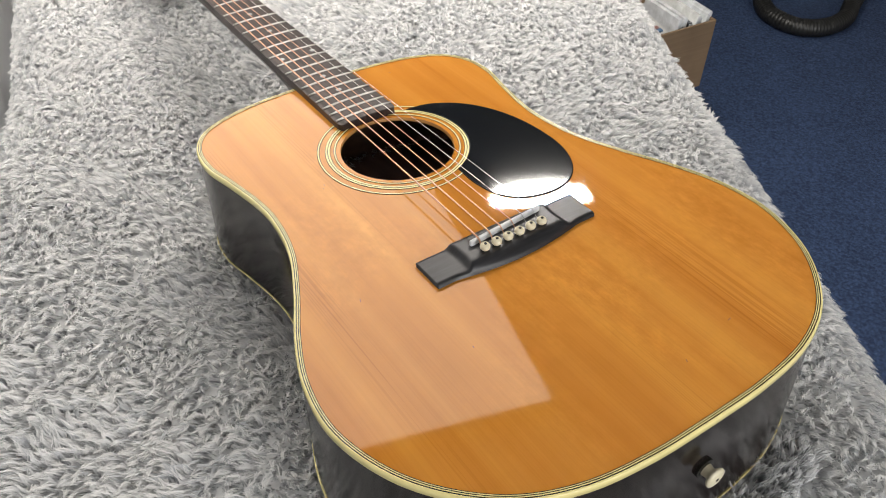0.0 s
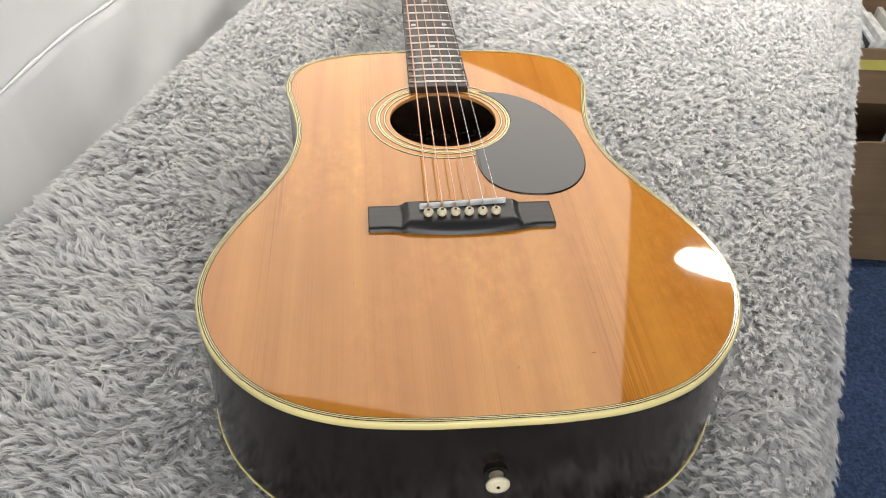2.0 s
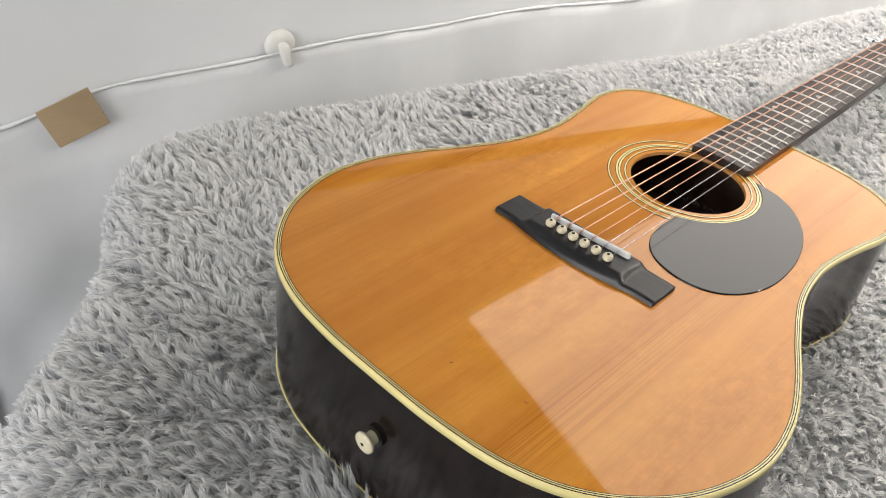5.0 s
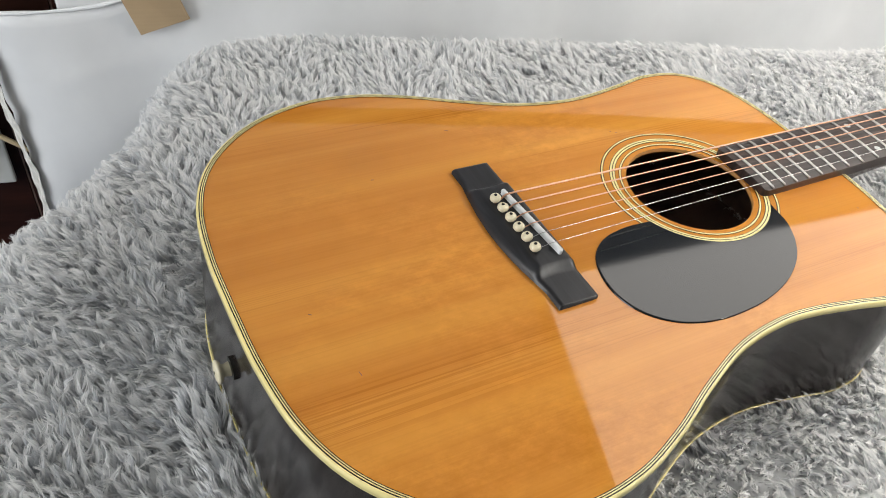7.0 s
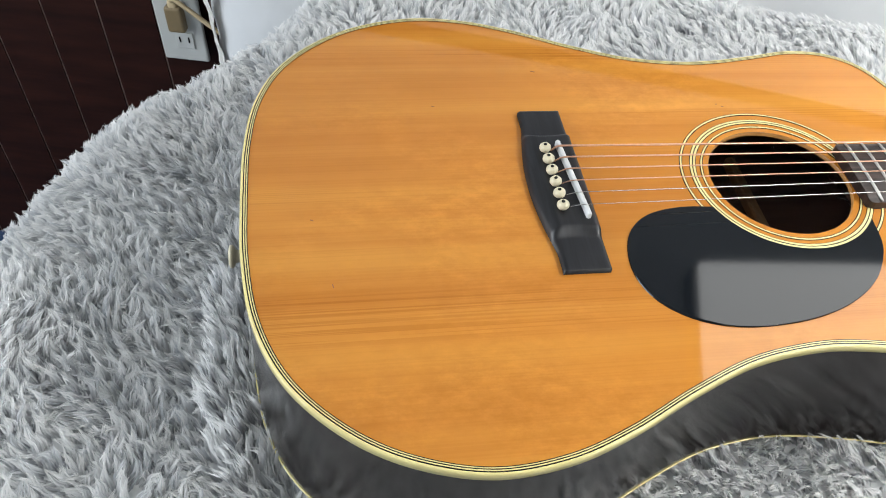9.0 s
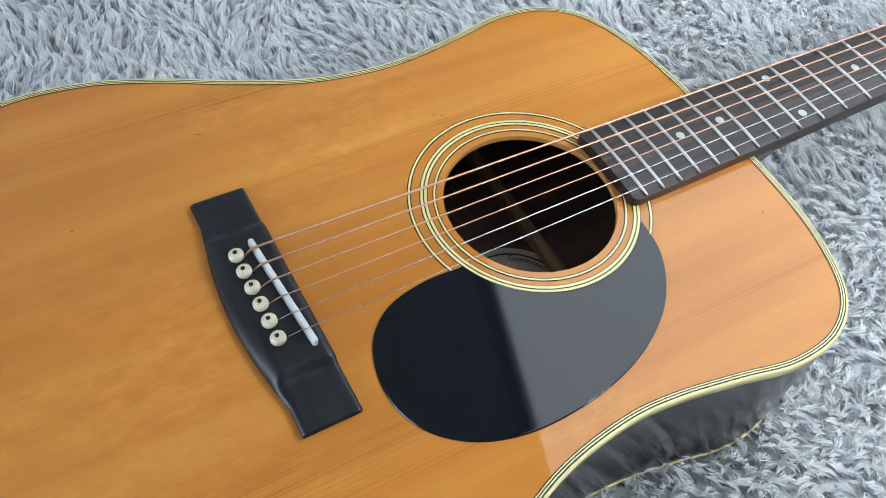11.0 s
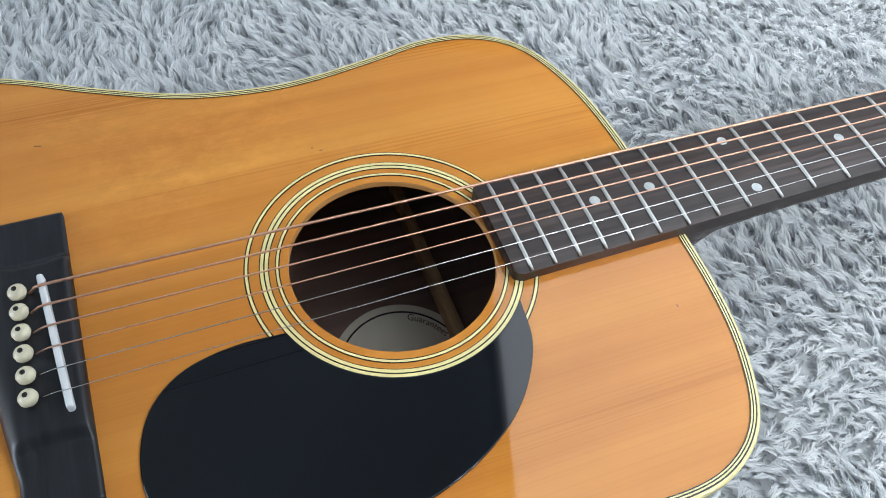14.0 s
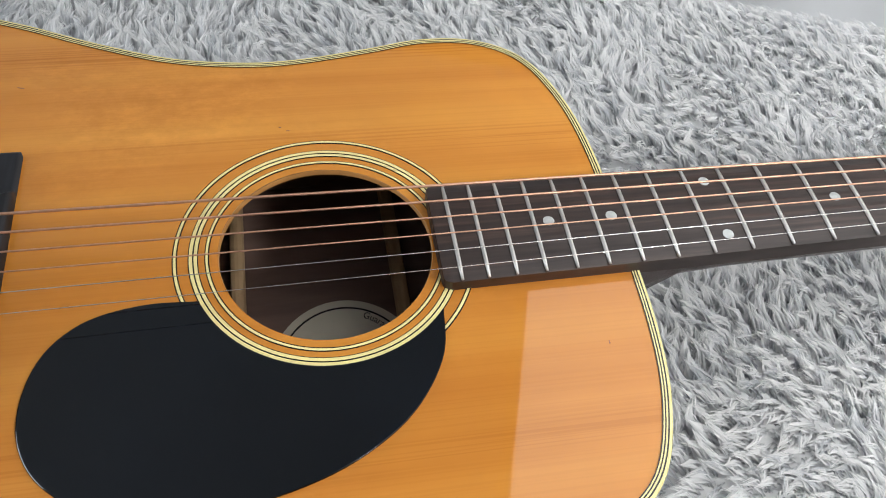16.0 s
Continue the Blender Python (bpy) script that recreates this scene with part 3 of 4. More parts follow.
def strings(g):
    z0 = 0.0002
    ang = 0.005 / 0.065
    gauges = (0.00068, 0.00056, 0.00045, 0.00036, 0.00024, 0.00019)
    for k in range(6):
        xs = -0.0262 + 0.0105 * k + 0.0012
        xp = -0.0255 + 0.0102 * k
        xn = -0.0178 + 0.00712 * k
        ysad = 0.0015 + xs * ang
        pts = [(xp, -0.0065, 0.0080), (xp + 0.2 * (xs - xp), -0.0050, 0.0094), (xp + 0.6 * (xs - xp), ysad - 0.003, 0.0116), (xs, ysad, 0.0125)]
        for t in np.linspace(0.02, 1, 14):
            pts.append((xs + (xn - xs) * t, ysad + (0.6478 - ysad) * t, 0.0125 + (z0 + 0.0094 - 0.0125) * t))
        pts.append((xn * 1.05, 0.668, z0 + 0.004))
        part("string", tube_bm(pts, gauges[k], 8), BRONZE if k < 4 else STEEL, g, "bronze-wound string" if k < 4 else "plain steel string", True)


def inside(g):
    """Braces and the maker's oval paper on the inner back."""
    for y in (0.0980, 0.1890):
        z = back_z(0, y) + 0.0025
        bm = box_bm(0.24, 0.008, 0.012, (0, y, z + 0.006), 0.003)
        part("back_brace", bm, RAW_SPRUCE, g, "pale spruce brace")
    cx, cy = LABEL_AT
    z = back_z(cx, cy) + 0.0052
    n, ra, rb = 64, 0.047, 0.042
    v = [(cx + ra * math.cos(2 * math.pi * k / n), cy + rb * math.sin(2 * math.pi * k / n), z) for k in range(n)]
    lab = mesh_object("paper_label", v, [tuple(range(n))], PAPER, g, False, "aged oval paper label with printed arc of writing")
    v, f = [], []
    for s in (0.90, 0.875):
        for k in range(n):
            v.append((cx + ra * s * math.cos(2 * math.pi * k / n), cy + rb * s * math.sin(2 * math.pi * k / n), z + 0.0003))
    f = [(k, (k + 1) % n, n + (k + 1) % n, n + k)[::-1] for k in range(n)]
    mesh_object("printed_ring", v, f, INK, lab, False)
    cu = bpy.data.curves.new("writing", "FONT")
    cu.body, cu.size, cu.align_x = "Guarantees", 0.0058, "CENTER"
    tmp = new("writing", cu)
    bpy.context.view_layer.update()
    me = bpy.data.meshes.new_from_object(tmp.evaluated_get(bpy.context.evaluated_depsgraph_get()))
    bpy.data.objects.remove(tmp)
    for p in me.vertices:
        # bend the line of writing round the upper left of the oval, read from the head
        a = math.radians(LABEL_TURN) - p.co.x / 0.037
        q = 0.77 + p.co.y / 0.043
        p.co = (cx + ra * q * math.cos(a), cy + rb * q * math.sin(a), z + 0.0004)
    me.materials.clear()
    me.materials.append(INK)
    ob = new("writing", me)
    ob.parent = lab
    for k, (dx, w) in enumerate(((-0.008, 0.012), (-0.003, 0.020), (0.004, 0.016))):
        part("print_bar", box_bm(0.003, w, 0.0003, (cx + dx, cy + 0.002 * k, z + 0.0004)), INK, lab)


LABEL_AT = (0.009, 0.1540)
LABEL_TURN = 138


def acoustic_guitar():
    g = tagged(new("acoustic_guitar"), "amber-topped dreadnought acoustic guitar lying on the grey plush throw", "guitar")
    g.matrix_basis = Matrix.Translation((0.0035, 0, 0.86)) @ pose(0, 0, 0, -3.5, 0, 0) @ pose(0, 0, 0, 0, 0, 1.4)
    soundboard(g)
    body_shell(g)
    binding(g, True)
    binding(g, False)
    for d0, d1, lift, mat, lab in ((0.0013, 0.0020, 0.0004, BLACK_LINE, "black purfling line"), (0.0020, 0.0027, 0.0005, CREAM, "cream purfling line"),
                                   (0.0027, 0.0033, 0.0004, BLACK_LINE, "black purfling line"), (0.0033, 0.0039, 0.0005, CREAM, "cream purfling line"),
                                   (0.0039, 0.0044, 0.0004, BLACK_LINE, "black purfling line")):
        strip_ring("purfling", d0, d1, lift, mat, g, lab)
    rosette(g)
    pickguard(g)
    guitar_bridge(g)
    fretboard(g)
    neck_and_head(g)
    inside(g)
    m = Matrix.Translation((0.003, -0.2010, -0.050)) @ pose(0, 0, 0, 90, 0, 0)
    part("felt_washer", lathe_bm([(0.0075, -0.001), (0.0075, 0.002), (0.005, 0.0025)], m), BLACK_LINE, g, "black felt washer")
    b = part("strap_button", lathe_bm([(0.0052, 0.001), (0.0045, 0.003), (0.0040, 0.0055), (0.0044, 0.0070), (0.0066, 0.0080), (0.0076, 0.0092), (0.0074, 0.0106), (0.005, 0.0114), (0.0015, 0.0116)], m), PIN, g, "cream strap button", True)
    part("pin_hole", lathe_bm([(0.0012, 0.0112), (0.0012, 0.0119)], m, 12), BLACK_LINE, b)
    for x, y, l, a in ((-0.1195, 0.0030, 0.0035, 70), (-0.0768, 0.1338, 0.0016, 80), (-0.0795, 0.1300, 0.0012, 70), (0.070, -0.150, 0.003, 10), (-0.082, -0.075, 0.002, 80), (0.062, 0.262, 0.0015, 0), (0.020, -0.160, 0.002, 60)):
        part("surface_mark", box_bm(l, 0.0005, 0.0002, (x, y, top_z(x, y) + 0.0001), 0.0, pose(0, 0, 0, 0, 0, a)), DENT, g)
    strings(g)
    return g


guitar = acoustic_guitar()

# ---------------------------------------------------------------- the throw on its table
AL, AC = np.array([0.423, 0.906]), np.array([0.906, -0.423])       # along and across the table
ZT = 0.752


def throw_z(x, y):
    """Height of the throw's backing over the plan (arrays): flat, rounded at the table's edges, falling steeply past them."""
    s, c = x * AL[0] + y * AL[1], x * AC[0] + y * AC[1]
    w = (x + 0.565) * 0.970 - (y - 0.12) * 0.242
    q = np.clip((-0.03 - c) / 0.24, 0, 1)
    end = -0.420 + 0.082 * q * q * (3 - 2 * q)
    e = np.stack([(0.320 - c) / 1.0, (s - end) / 1.25, (w - (0.119 + 0.12 * np.clip(y, -0.35, 0.6))), (2.05 - s)])
    k = 0.035
    d = -k * np.log(np.exp(-np.clip(e, -1, 3) / k).sum(0))
    r = 0.06
    t = np.clip(d, 0, r)
    z = ZT - r + np.sqrt(np.maximum(r * r - (r - t) ** 2, 0))
    z = z - np.where(d < 0, -d * 7.0, 0)
    z = z + 0.004 * np.sin(9 * x + 4 * y) * np.sin(7 * y - 3 * x + 1) + 0.0025 * np.sin(23 * x - 17 * y)
    # pressed down under the guitar's body
    z = z - 0.026 * np.exp(-((x - 0.0035) / 0.175) ** 4 - ((y - 0.08) / 0.25) ** 4)
    return z, d


def table():
    t = tagged(new("table"), "long table hidden under the plush throw", "table")
    m = Matrix(((AL[1], AL[0], 0, 0), (-AL[0], AL[1], 0, 0), (0, 0, 1, 0), (0, 0, 0, 1)))
    t.matrix_basis = m
    part("tabletop", box_bm(0.46, 2.10, 0.03, (0.0, 0.84, ZT - 0.095), 0.003), WOOD_PANEL, t)
    for x in (-0.20, 0.20):
        for y in (-0.18, 1.86):
            part("leg", box_bm(0.05, 0.05, ZT - 0.11, (x, y, (ZT - 0.11) / 2), 0.003), WOOD_PANEL, t)


def plush_throw():
    t = tagged(new("plush_throw"), "light grey long-pile plush throw covering the table", "throw", kind="stuff")
    sx = np.arange(-0.62, 1.20, 0.0125)
    sy = np.arange(-0.75, 2.05, 0.0125)
    X, Y = np.meshgrid(sx, sy, indexing="ij")
    Z, D = throw_z(X, Y)
    keep = (D > -0.075)
    idx = -np.ones(X.shape, int)
    idx[keep] = np.arange(keep.sum())
    v = np.stack([X[keep], Y[keep], Z[keep]], 1)
    f = []
    for i in range(len(sx) - 1):
        for j in range(len(sy) - 1):
            q = (idx[i, j], idx[i + 1, j], idx[i + 1, j + 1], idx[i, j + 1])
            if min(q) >= 0:
                f.append(q)
    mesh_object("backing", v, f, BACKING, t, True, "grey knitted backing")
    # pile: tufts of tapered fibres
    rng = np.random.default_rng(7)
    step = 0.0056
    gx, gy = np.meshgrid(np.arange(-0.60, 1.15, step), np.arange(-0.72, 1.95, step), indexing="ij")
    cx = (gx + rng.uniform(-0.5, 0.5, gx.shape) * step).ravel()
    cy = (gy + rng.uniform(-0.5, 0.5, gy.shape) * step).ravel()
    z, d = throw_z(cx, cy)
    far = cy + 0.3 * cx > 1.05
    ok = (d > -0.050) & (~far | (rng.random(cx.shape) < 0.35))
    # none under the guitar's body
    lx, ly = cx - 0.0035, cy
    hy = np.interp(ly, [p[1] for p in HALF], [p[0] for p in HALF])
    ok &= ~((np.abs(lx) < hy - 0.012) & (ly > -0.192) & (ly < 0.276))
    cx, cy, z, d = cx[ok], cy[ok], z[ok], d[ok]
    # steep parts need more tufts
    e = 0.004
    zx = (throw_z(cx + e, cy)[0] - throw_z(cx - e, cy)[0]) / (2 * e)
    zy = (throw_z(cx, cy + e)[0] - throw_z(cx, cy - e)[0]) / (2 * e)
    rep = np.clip(np.sqrt(1 + zx ** 2 + zy ** 2), 1, 4).astype(int)
    cx, cy, zx, zy = (np.repeat(a, rep) for a in (cx, cy, zx, zy))
    jig = (np.repeat(rep, rep) > 1) * step
    cx = cx + rng.uniform(-0.5, 0.5, cx.shape) * jig
    cy = cy + rng.uniform(-0.5, 0.5, cy.shape) * jig
    z = throw_z(cx, cy)[0]
    nrm = np.stack([-zx, -zy, np.ones_like(zx)], 1)
    nrm /= np.linalg.norm(nrm, axis=1)[:, None]
    ang = 3.9 + 0.5 * np.sin(4.1 * cx + 3.3 * cy + 0.7) + 0.5 * np.sin(-7.7 * cx + 6.1 * cy + 2.0) + 0.7 * np.sin(31 * cx + 23 * cy) * np.sin(13 * cy) + 0.8 * np.sin(-61 * cx + 73 * cy + 1) * np.sin(47 * cx + 1.3) + 0.38 * rng.standard_normal(cx.shape)
    flow = np.stack([np.cos(ang), np.sin(ang), np.zeros_like(ang)], 1)
    flow += np.stack([zx, zy, np.zeros_like(zx)], 1) * -0.25
    flow -= nrm * (flow * nrm).sum(1)[:, None]
    flow /= np.linalg.norm(flow, axis=1)[:, None]
    up = np.clip(0.66 + 0.10 * np.sin(11 * cx - 8 * cy) + 0.16 * rng.standard_normal(cx.shape), 0.35, 1.1)
    near_rim = (np.abs(cx - 0.0035) < np.interp(cy, [p[1] for p in HALF], [p[0] for p in HALF]) + 0.016) & (cy > -0.215) & (cy < 0.30)
    up = up + np.where(near_rim, 0.3, 0.0)
    aim = flow * 0.85 + nrm * up[:, None]
    aim /= np.linalg.norm(aim, axis=1)[:, None]
    length = rng.uniform(0.011, 0.019, cx.shape)
    # the pile stands up against the rim of the guitar
    tail = (cx > -0.03) & (cx < 0.135) & (cy < -0.13) & (cy > -0.238 + 3.2 * np.maximum(cx - 0.06, 0) ** 2) & (np.hypot(cx, cy + 0.02) > 0.175)
    up_tail = np.where(tail, 1.2, 0.0)[:, None]
    aim = aim + nrm * up_tail
    aim /= np.linalg.norm(aim, axis=1)[:, None]
    length = length * np.where(tail, 1.7, np.where(near_rim, 1.08, 1.0))
    tone = rng.random(cx.shape)
    root = np.stack([cx, cy, z], 1)
    tip = root + aim * length[:, None]
    per = 10
    R = np.repeat(root, per, 0)
    N = np.repeat(nrm, per, 0)
    F = np.repeat(flow, per, 0)
    T = np.repeat(tip, per, 0)
    n = len(R)
    side = np.cross(N, F)
    off = rng.uniform(-1, 1, (n, 2)) * step * 0.62
    R = R + F * off[:, :1] + side * off[:, 1:]
    T = T + F * rng.normal(0, 0.0015, (n, 1)) + side * rng.normal(0, 0.0005, (n, 1)) + N * rng.normal(0, 0.0008, (n, 1))
    curl = np.repeat(rng.normal(0, 0.0024, len(root)), per)[:, None]
    M = R * 0.5 + T * 0.5 + N * rng.uniform(0.001, 0.0040, (n, 1)) + side * (curl + rng.normal(0, 0.0008, (n, 1)))
    w = rng.uniform(0.00042, 0.00075, (n, 1))
    S = side * 0.9 + rng.normal(0, 0.35, (n, 3))
    S /= np.linalg.norm(S, axis=1)[:, None]
    V = np.stack([R - S * w, R + S * w, M - S * w * 0.85, M + S * w * 0.85, T], 1).reshape(-1, 3)
    b = np.arange(n) * 5
    tri = np.stack([np.stack([b, b + 1, b + 3], 1), np.stack([b, b + 3, b + 2], 1), np.stack([b + 2, b + 3, b + 4], 1)], 1).reshape(-1, 3)
    me = bpy.data.meshes.new("pile")
    me.vertices.add(len(V))
    me.vertices.foreach_set("co", V.astype(np.float32).ravel())
    me.loops.add(tri.size)
    me.loops.foreach_set("vertex_index", tri.astype(np.int32).ravel())
    me.polygons.add(len(tri))
    me.polygons.foreach_set("loop_start", (np.arange(len(tri)) * 3).astype(np.int32))
    me.polygons.foreach_set("use_smooth", np.ones(len(tri), bool))
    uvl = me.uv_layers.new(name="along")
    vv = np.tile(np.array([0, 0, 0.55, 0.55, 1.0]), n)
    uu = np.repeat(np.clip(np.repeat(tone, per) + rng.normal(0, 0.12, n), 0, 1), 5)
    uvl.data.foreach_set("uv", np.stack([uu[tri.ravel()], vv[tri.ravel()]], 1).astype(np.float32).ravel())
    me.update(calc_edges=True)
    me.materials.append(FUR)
    ob = new("pile", me)
    ob.parent = t
    tagged(ob, "soft pale-tipped plush fibres", kind="stuff")
    return t


table()
plush_throw()

# ---------------------------------------------------------------- along the papered wall
OUTLET, PANEL_STEP = (-0.497, 0.532), 0.0855


def panelling():
    y = OUTLET[0] - 19 * PANEL_STEP
    bm = box_bm(0.0020, PANEL_STEP - 0.0026, LOW, (0, 0, 0), 0.0006, None, 1)
    first = part("panel_board", bm, WOOD_PANEL, wall_west)
    first.matrix_basis = Matrix.Translation((0.0510, -(Y0 + Y1) / 2 + y, 0))
    while y < Y1 - 0.12:
        y += PANEL_STEP
        o = new("panel_board", first.data)
        o.parent = wall_west
        o.matrix_basis = Matrix.Translation((0.0510, -(Y0 + Y1) / 2 + y, 0))


def white_board():
    ob = part("white_board", box_bm(0.02, 3.2, 1.10, (0, 0, 0), 0.003), WHITE_PAINT)
    ob.matrix_basis = ROOM @ Matrix.Translation((0.018, BOARD_Y0 + 1.6, 0.55))
    return tagged(ob, "large smooth white board standing against the wall", "board", kind="structure")


def vinyl_sheet():
    """Thin sheet hung from a cord, lightly creased, its free end folded back."""
    t = tagged(new("vinyl_sheet"), "creased white vinyl sheet hung along a cord on the wall", "sheet")
    t.matrix_basis = ROOM
    nu, nv = 150, 36
    v, f = [], []
    for i in range(nu + 1):
        y = SHEET_Y0 + 2.6 * i / nu
        for k in range(nv + 1):
            q = k / nv
            z = cord_z(y) - 0.62 * q
            x = 0.036 + 0.05 * q + 0.016 * math.sin(13 * y + 4 * q) * q + 0.012 * math.sin(29 * y + 11 * q + 2) * q * (1 - q) + 0.005 * math.sin(23 * y + 14 * q) * math.sin(9 * y - 5 * q + 1) * min(1, 6 * q) + 0.008 * math.sin(41 * y - 6 * q + 1) * math.sin(3 * y) * (0.25 + q) + 0.003 * math.sin(90 * y + 9 * q) * max(0, 0.3 - q)
            x += 0.03 * max(0, 1 - (y - SHEET_Y0) / 0.03) * -1 * 0.6
            slant = max(0, 1 - (y - SHEET_Y0) / 0.12)
            v.append((x, y + slant * (0.0014 * math.sin(25 * q) + 0.0016 * math.sin(87 * q + 1) - 0.024 * max(0, 1 - 2.4 * q)), z))
    m = nv + 1
    for i in range(nu):
        for k in range(nv):
            f.append((i * m + k, i * m + k + 1, (i + 1) * m + k + 1, (i + 1) * m + k))
    s = mesh_object("sheet", v, f, SHEET, t, True)
    sol = s.modifiers.new("thick", "SOLIDIFY")
    sol.thickness = 0.0012
    # crumpled tape along the free end
    v, f, n = [], [], 70
    for k in range(n + 1):
        q = k / n
        y0 = SHEET_Y0 - 0.024 * max(0, 1 - 2.4 * q) - 0.003
        for j in range(4):
            v.append((0.022 + 0.05 * q + 0.004 * j + 0.0025 * math.sin(61 * q + 2.3 * j), y0 + 0.0035 * (j - 1) + 0.0009 * math.sin(43 * q + j) + 0.0007 * math.sin(117 * q), cord_z(SHEET_Y0) - 0.55 * q))
    for k in range(n):
        for j in range(3):
            f.append((k * 4 + j, k * 4 + j + 1, k * 4 + j + 5, k * 4 + j + 4))
    tape = mesh_object("edge_tape", v, f, WHITE_PLASTIC, t, False, "crumpled glossy white tape")
    tape.modifiers.new("thick", "SOLIDIFY").thickness = 0.0008
    pts = [(0.037, SHEET_Y0 + 2.6 * i / 90, cord_z(SHEET_Y0 + 2.6 * i / 90) + 0.001) for i in range(91)]
    part("cord", tube_bm(pts, [0.0022 + 0.0006 * math.sin(2.1 * i) for i in range(91)], 8), WHITE_PAINT, t, "white cord", True)


def cord_z(y):
    return 0.766 - 0.030 / (1 + math.exp((y + 0.26) / 0.03)) - 0.09 * max(0, y - 0.25) ** 1.3 + 0.002 * math.sin(21 * y)


BOARD_Y0, SHEET_Y0 = -0.355, -0.425


def wall_hook():
    h = tagged(new("wall_hook"), "white plastic wall hook holding the cord", "hook")
    h.matrix_basis = ROOM @ Matrix.Translation((0.028, 0.0, 0.775))
    part("plate", lathe_bm([(0.019, 0), (0.019, 0.004), (0.016, 0.008), (0.010, 0.009)], pose(0, 0, 0, 0, 90, 0)), WHITE_PLASTIC, h, "", True)
    part("hook", box_bm(0.014, 0.012, 0.030, (0.016, 0.002, -0.008), 0.004, pose(0, 0, 0, 10, 0, 0), 3), WHITE_PLASTIC, h, "", True)


def card_scrap():
    ob = part("cardboard_scrap", box_bm(0.002, 0.06, 0.05, (0, 0, 0), 0.0006, pose(0, 0, 0, 18, 0, 0)), CARD_PALE)
    ob.matrix_basis = ROOM @ Matrix.Translation((0.048, -0.246, 0.742))
    tagged(ob, "scrap of brown cardboard taped over the cord", "cardboard")


def outlet():
    o = tagged(new("wall_outlet"), "white wall outlet plate, coloured grey for shade, with a brown plug and yellowed cable", "outlet")
    o.matrix_basis = ROOM @ Matrix.Translation((0.0055, OUTLET[0], OUTLET[1]))
    # plate and insert carry their shade in the base colour
    part("plate", box_bm(0.008, 0.066, 0.116, (0, 0, 0), 0.003), SHADED_PLASTIC, o)
    part("insert", box_bm(0.003, 0.026, 0.026, (0.005, 0.004, -0.022), 0.001), SHADED_PLASTIC, o)
    for k in (-1, 1):
        part("slot", box_bm(0.002, 0.002, 0.009, (0.0063, 0.004 + k * 0.0065, -0.020)), BLACK_LINE, o)
    p = part("plug", box_bm(0.015, 0.025, 0.040, (0.0115, 0.001, 0.018), 0.004, None, 3), PLUG_PLASTIC, o, "brown plug")
    part("collar", box_bm(0.011, 0.013, 0.012, (0.0115, 0.001, 0.042), 0.003, None, 2), BEIGE_PLASTIC, p, "yellowed cable collar")
    pts = catmull([(0.013, 0.001, 0.044), (0.018, 0.004, 0.053), (0.020, 0.014, 0.050), (0.022, 0.05, 0.022), (0.024, 0.09, -0.008), (0.02, 0.13, -0.045)], 6)
    part("cable", tube_bm(pts, 0.0033, 8), BEIGE_PLASTIC, p, "yellowed cable", True)


panelling()
white_board()
vinyl_sheet()
wall_hook()
card_scrap()
outlet()

# ---------------------------------------------------------------- boxes of discs on the floor
CASE_COLOURS = [(0.6, 0.62, 0.64), (0.30, 0.33, 0.35), (0.08, 0.09, 0.10), (0.10, 0.17, 0.28), (0.55, 0.54, 0.50), (0.12, 0.22, 0.16), (0.26, 0.15, 0.14), (0.68, 0.69, 0.68)]
CASES = [plain_material("case_print", c, 0.18, vary=0.25, scale=40) for c in CASE_COLOURS]


def open_box(name, m, w, d, h, label, tape=False):
    """Open carton: four walls, bottom, a worn rim."""
    b = tagged(new(name), label, "cardboard box")
    b.matrix_basis = m
    t = 0.005
    for nm, sx, sy, at in (("front_wall", w, t, (0, -d / 2 + t / 2, h / 2)), ("back_wall", w, t, (0, d / 2 - t / 2, h / 2)),
                           ("side_wall", t, d - 2 * t, (-w / 2 + t / 2, 0, h / 2)), ("side_wall", t, d - 2 * t, (w / 2 - t / 2, 0, h / 2))):
        part(nm, box_bm(sx, sy, h, at, 0.0016), CARD, b)
    part("bottom", box_bm(w - 0.012, d - 0.012, t, (0, 0, t / 2)), CARD, b)
    if tape:
        part("tape", box_bm(w + 0.002, 0.001, 0.022, (0, -d / 2 - 0.0008, h * 0.72)), TAPE, b, "yellow tape strip")
    return b


def disc_case(m, mat, label, w=0.142, h=0.125, t=0.0104):
    c = tagged(new("disc_case"), label, "disc case", "discs in the boxes")
    c.matrix_basis = m
    part("case", box_bm(t, w, h, (0, 0, h / 2), 0.0008), mat, c)
    part("spine", box_bm(t * 0.9, 0.002, h * 0.96, (0, -w / 2 - 0.0006, h / 2)), CASES[0], c, "pale printed spine")
    return c


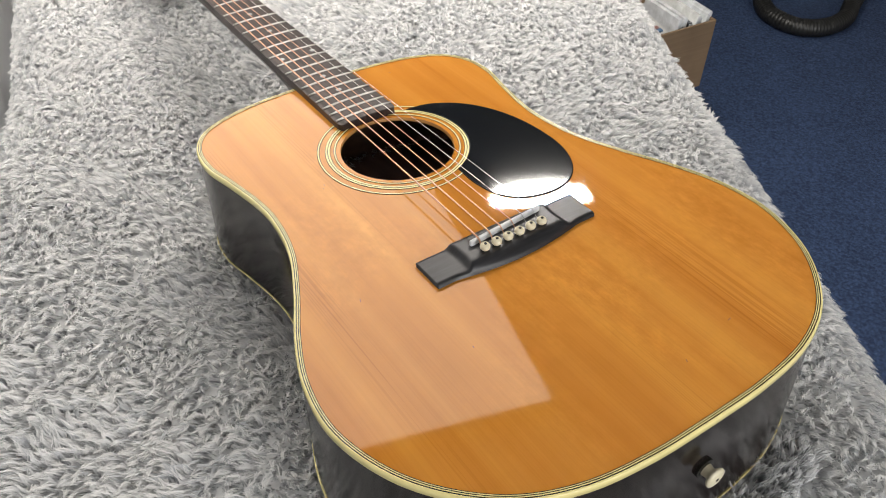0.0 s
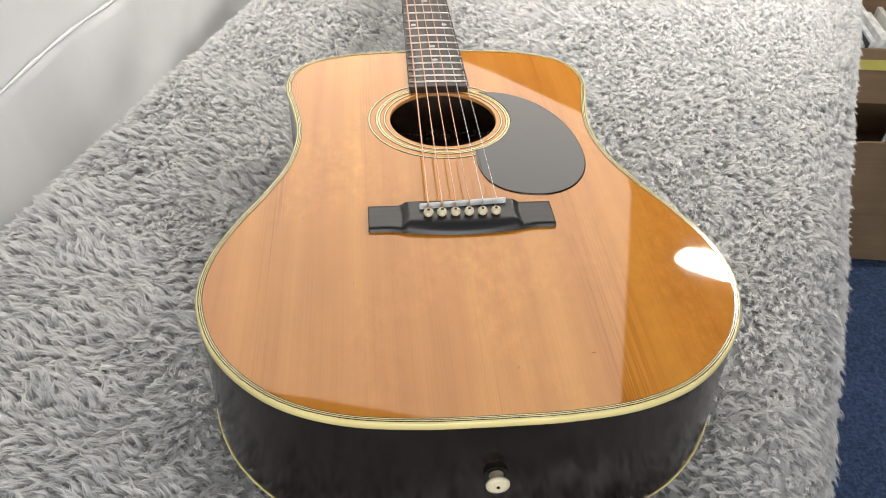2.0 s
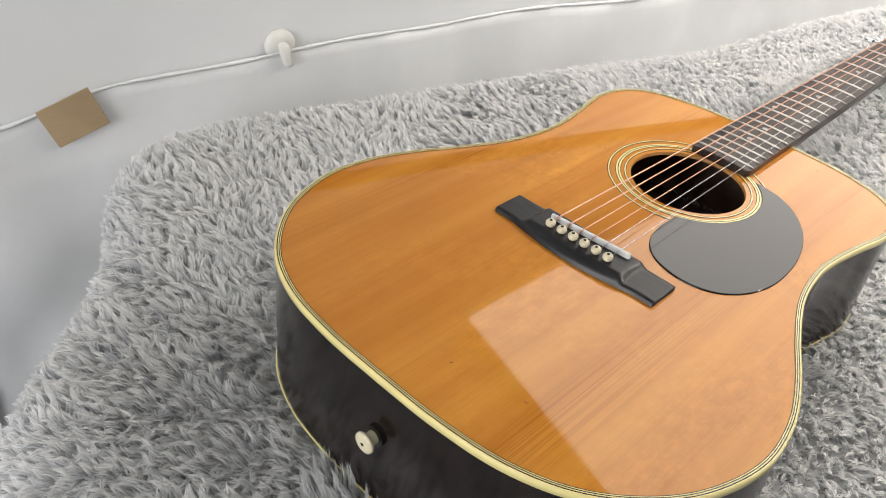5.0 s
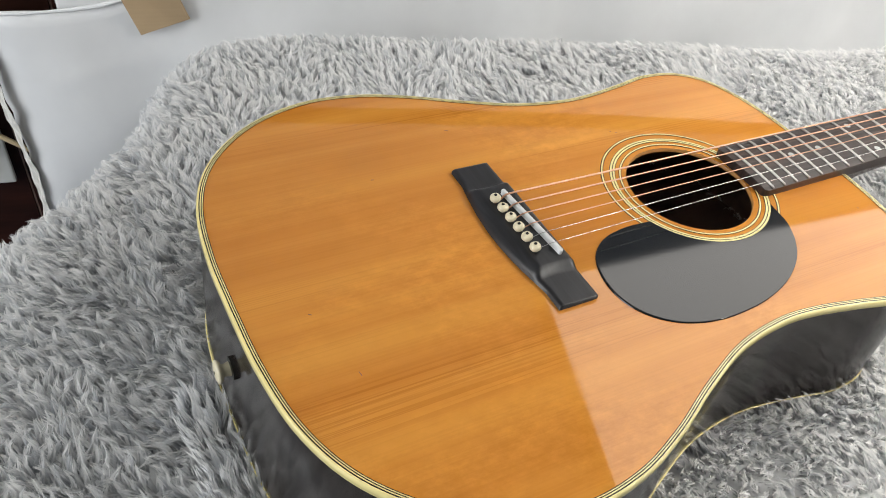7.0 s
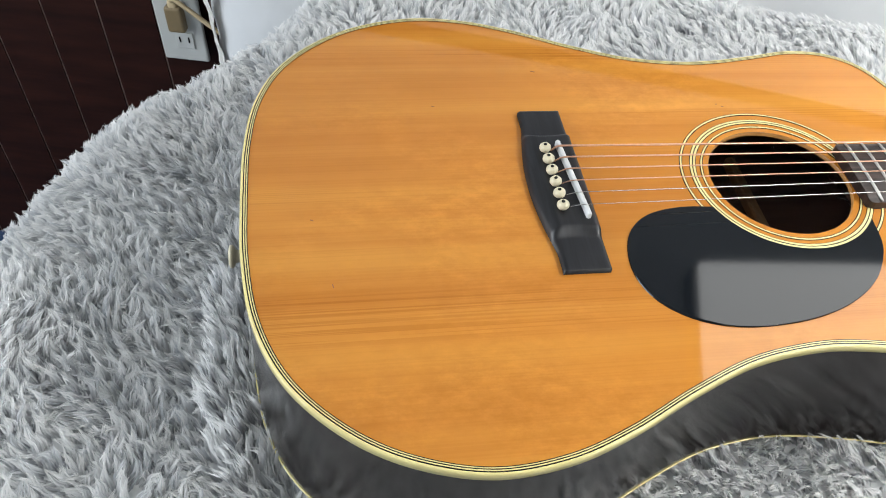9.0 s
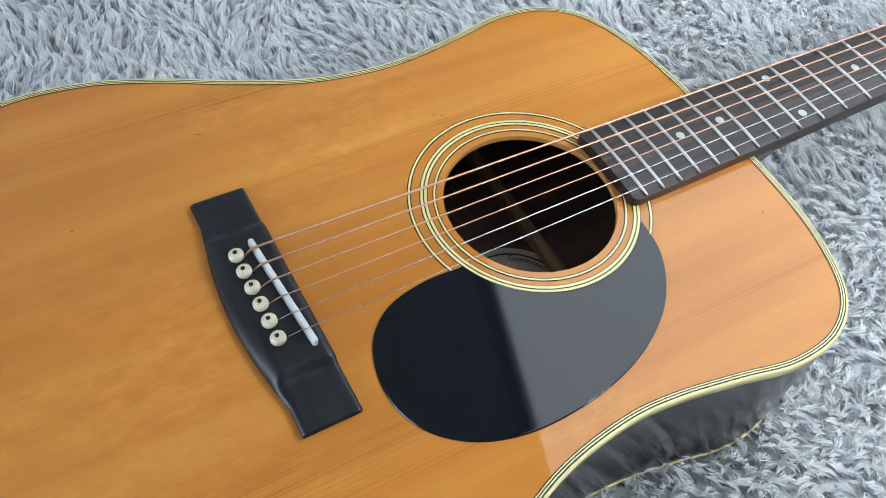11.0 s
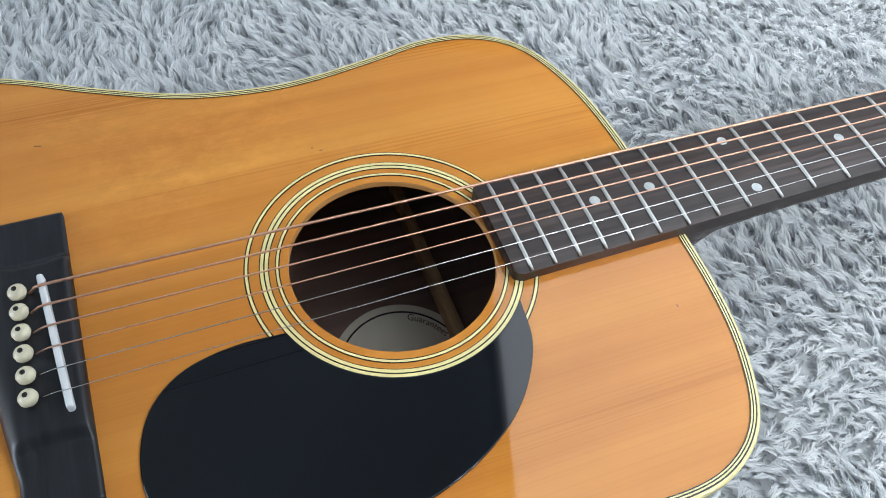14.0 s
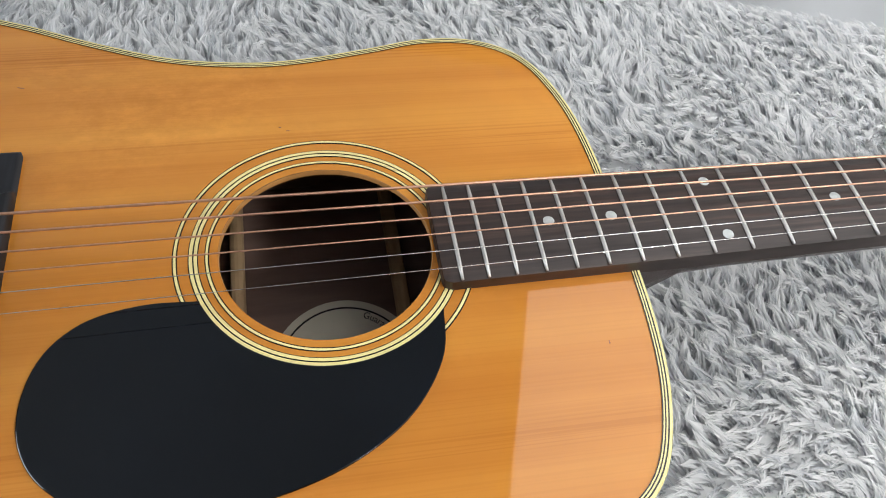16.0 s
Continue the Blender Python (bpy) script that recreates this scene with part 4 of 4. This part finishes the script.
BOX = [
    # name, x, y, z, turn, width, depth, height
    ("carton", 0.985, 0.99, 0.0, -8, 0.32, 0.28, 0.162),
    ("carton", 1.020, 0.96, 0.162, -4, 0.44, 0.30, 0.178),
    ("carton", 1.040, 1.09, 0.340, -5, 0.42, 0.28, 0.125),
]
rng = random.Random(5)
for q, (nm, x, y, z, turn, w, d, h) in enumerate(BOX):
    m = Matrix.Translation((x, y, z)) @ pose(0, 0, 0, 0, 0, turn)
    lab = ("closed brown cardboard box at the bottom of the stack", "open brown cardboard box filled with disc cases", "open brown cardboard box with yellow tape and disc cases")[q]
    open_box("cardboard_box", m, w, d, h, lab, q == 2)
    if q == 0:
        continue
    # cases lean in a row; in the lower box two face forwards beside them
    k = -w / 2 + 0.02
    if q == 1:
        for j in range(3):
            disc_case(m @ Matrix.Translation((0.02, -d / 2 + 0.05 + 0.013 * j, h - 0.135)) @ pose(0, 0, 0, 0, 0, 90) @ pose(0, 0, 0, 0, -6, 0), CASES[(3, 6, 0)[j]], "slim disc case with coloured cover in the cardboard box")
        k = 0.105
    while k < w / 2 - 0.02:
        disc_case(m @ Matrix.Translation((k, -d / 2 + 0.09, 0.02 + rng.uniform(0, 0.02) + h - 0.15)) @ pose(0, 0, 0, 0, rng.uniform(2, 14), rng.uniform(-2, 2)), CASES[rng.choice((0, 0, 1, 2, 4, 7, 7))], "slim disc case standing in the cardboard box")
        k += rng.uniform(0.0115, 0.016)


def vacuum_hose():
    h = tagged(new("vacuum_hose"), "black ribbed vacuum cleaner hose curled on the carpet", "hose")
    path = catmull([(2.10, 1.42, 0.14), (2.04, 1.31, 0.08), (1.98, 1.22, 0.035), (1.90, 1.16, 0.028), (1.855, 1.08, 0.028), (1.87, 0.99, 0.028), (1.94, 0.945, 0.028), (2.04, 0.95, 0.028), (2.14, 1.00, 0.028), (2.28, 1.06, 0.028), (2.45, 1.10, 0.028)], 26)
    path = path + np.array([0.05, 0.03, 0.0])
    rad = [0.026 + 0.0020 * math.sin(2.2 * i) for i in range(len(path))]
    part("hose", tube_bm([tuple(p) for p in path], rad, 16), HOSE, h, "", True)


def vacuum_cleaner():
    v = tagged(new("vacuum_cleaner"), "black vacuum cleaner body standing on the carpet", "vacuum cleaner")
    v.matrix_basis = Matrix.Translation((2.09, 1.49, 0.0)) @ pose(0, 0, 0, 0, 0, 48)
    part("body", box_bm(0.28, 0.44, 0.24, (0, 0, 0.13), 0.06, None, 4), HOSE, v, "", True)
    for s in (-1, 1):
        part("wheel", lathe_bm([(0.05, -0.015), (0.06, -0.01), (0.06, 0.01), (0.05, 0.015)], Matrix.Translation((s * 0.13, -0.08, 0.06)) @ pose(0, 0, 0, 0, 90, 0)), HOSE, v)


vacuum_cleaner()
vacuum_hose()
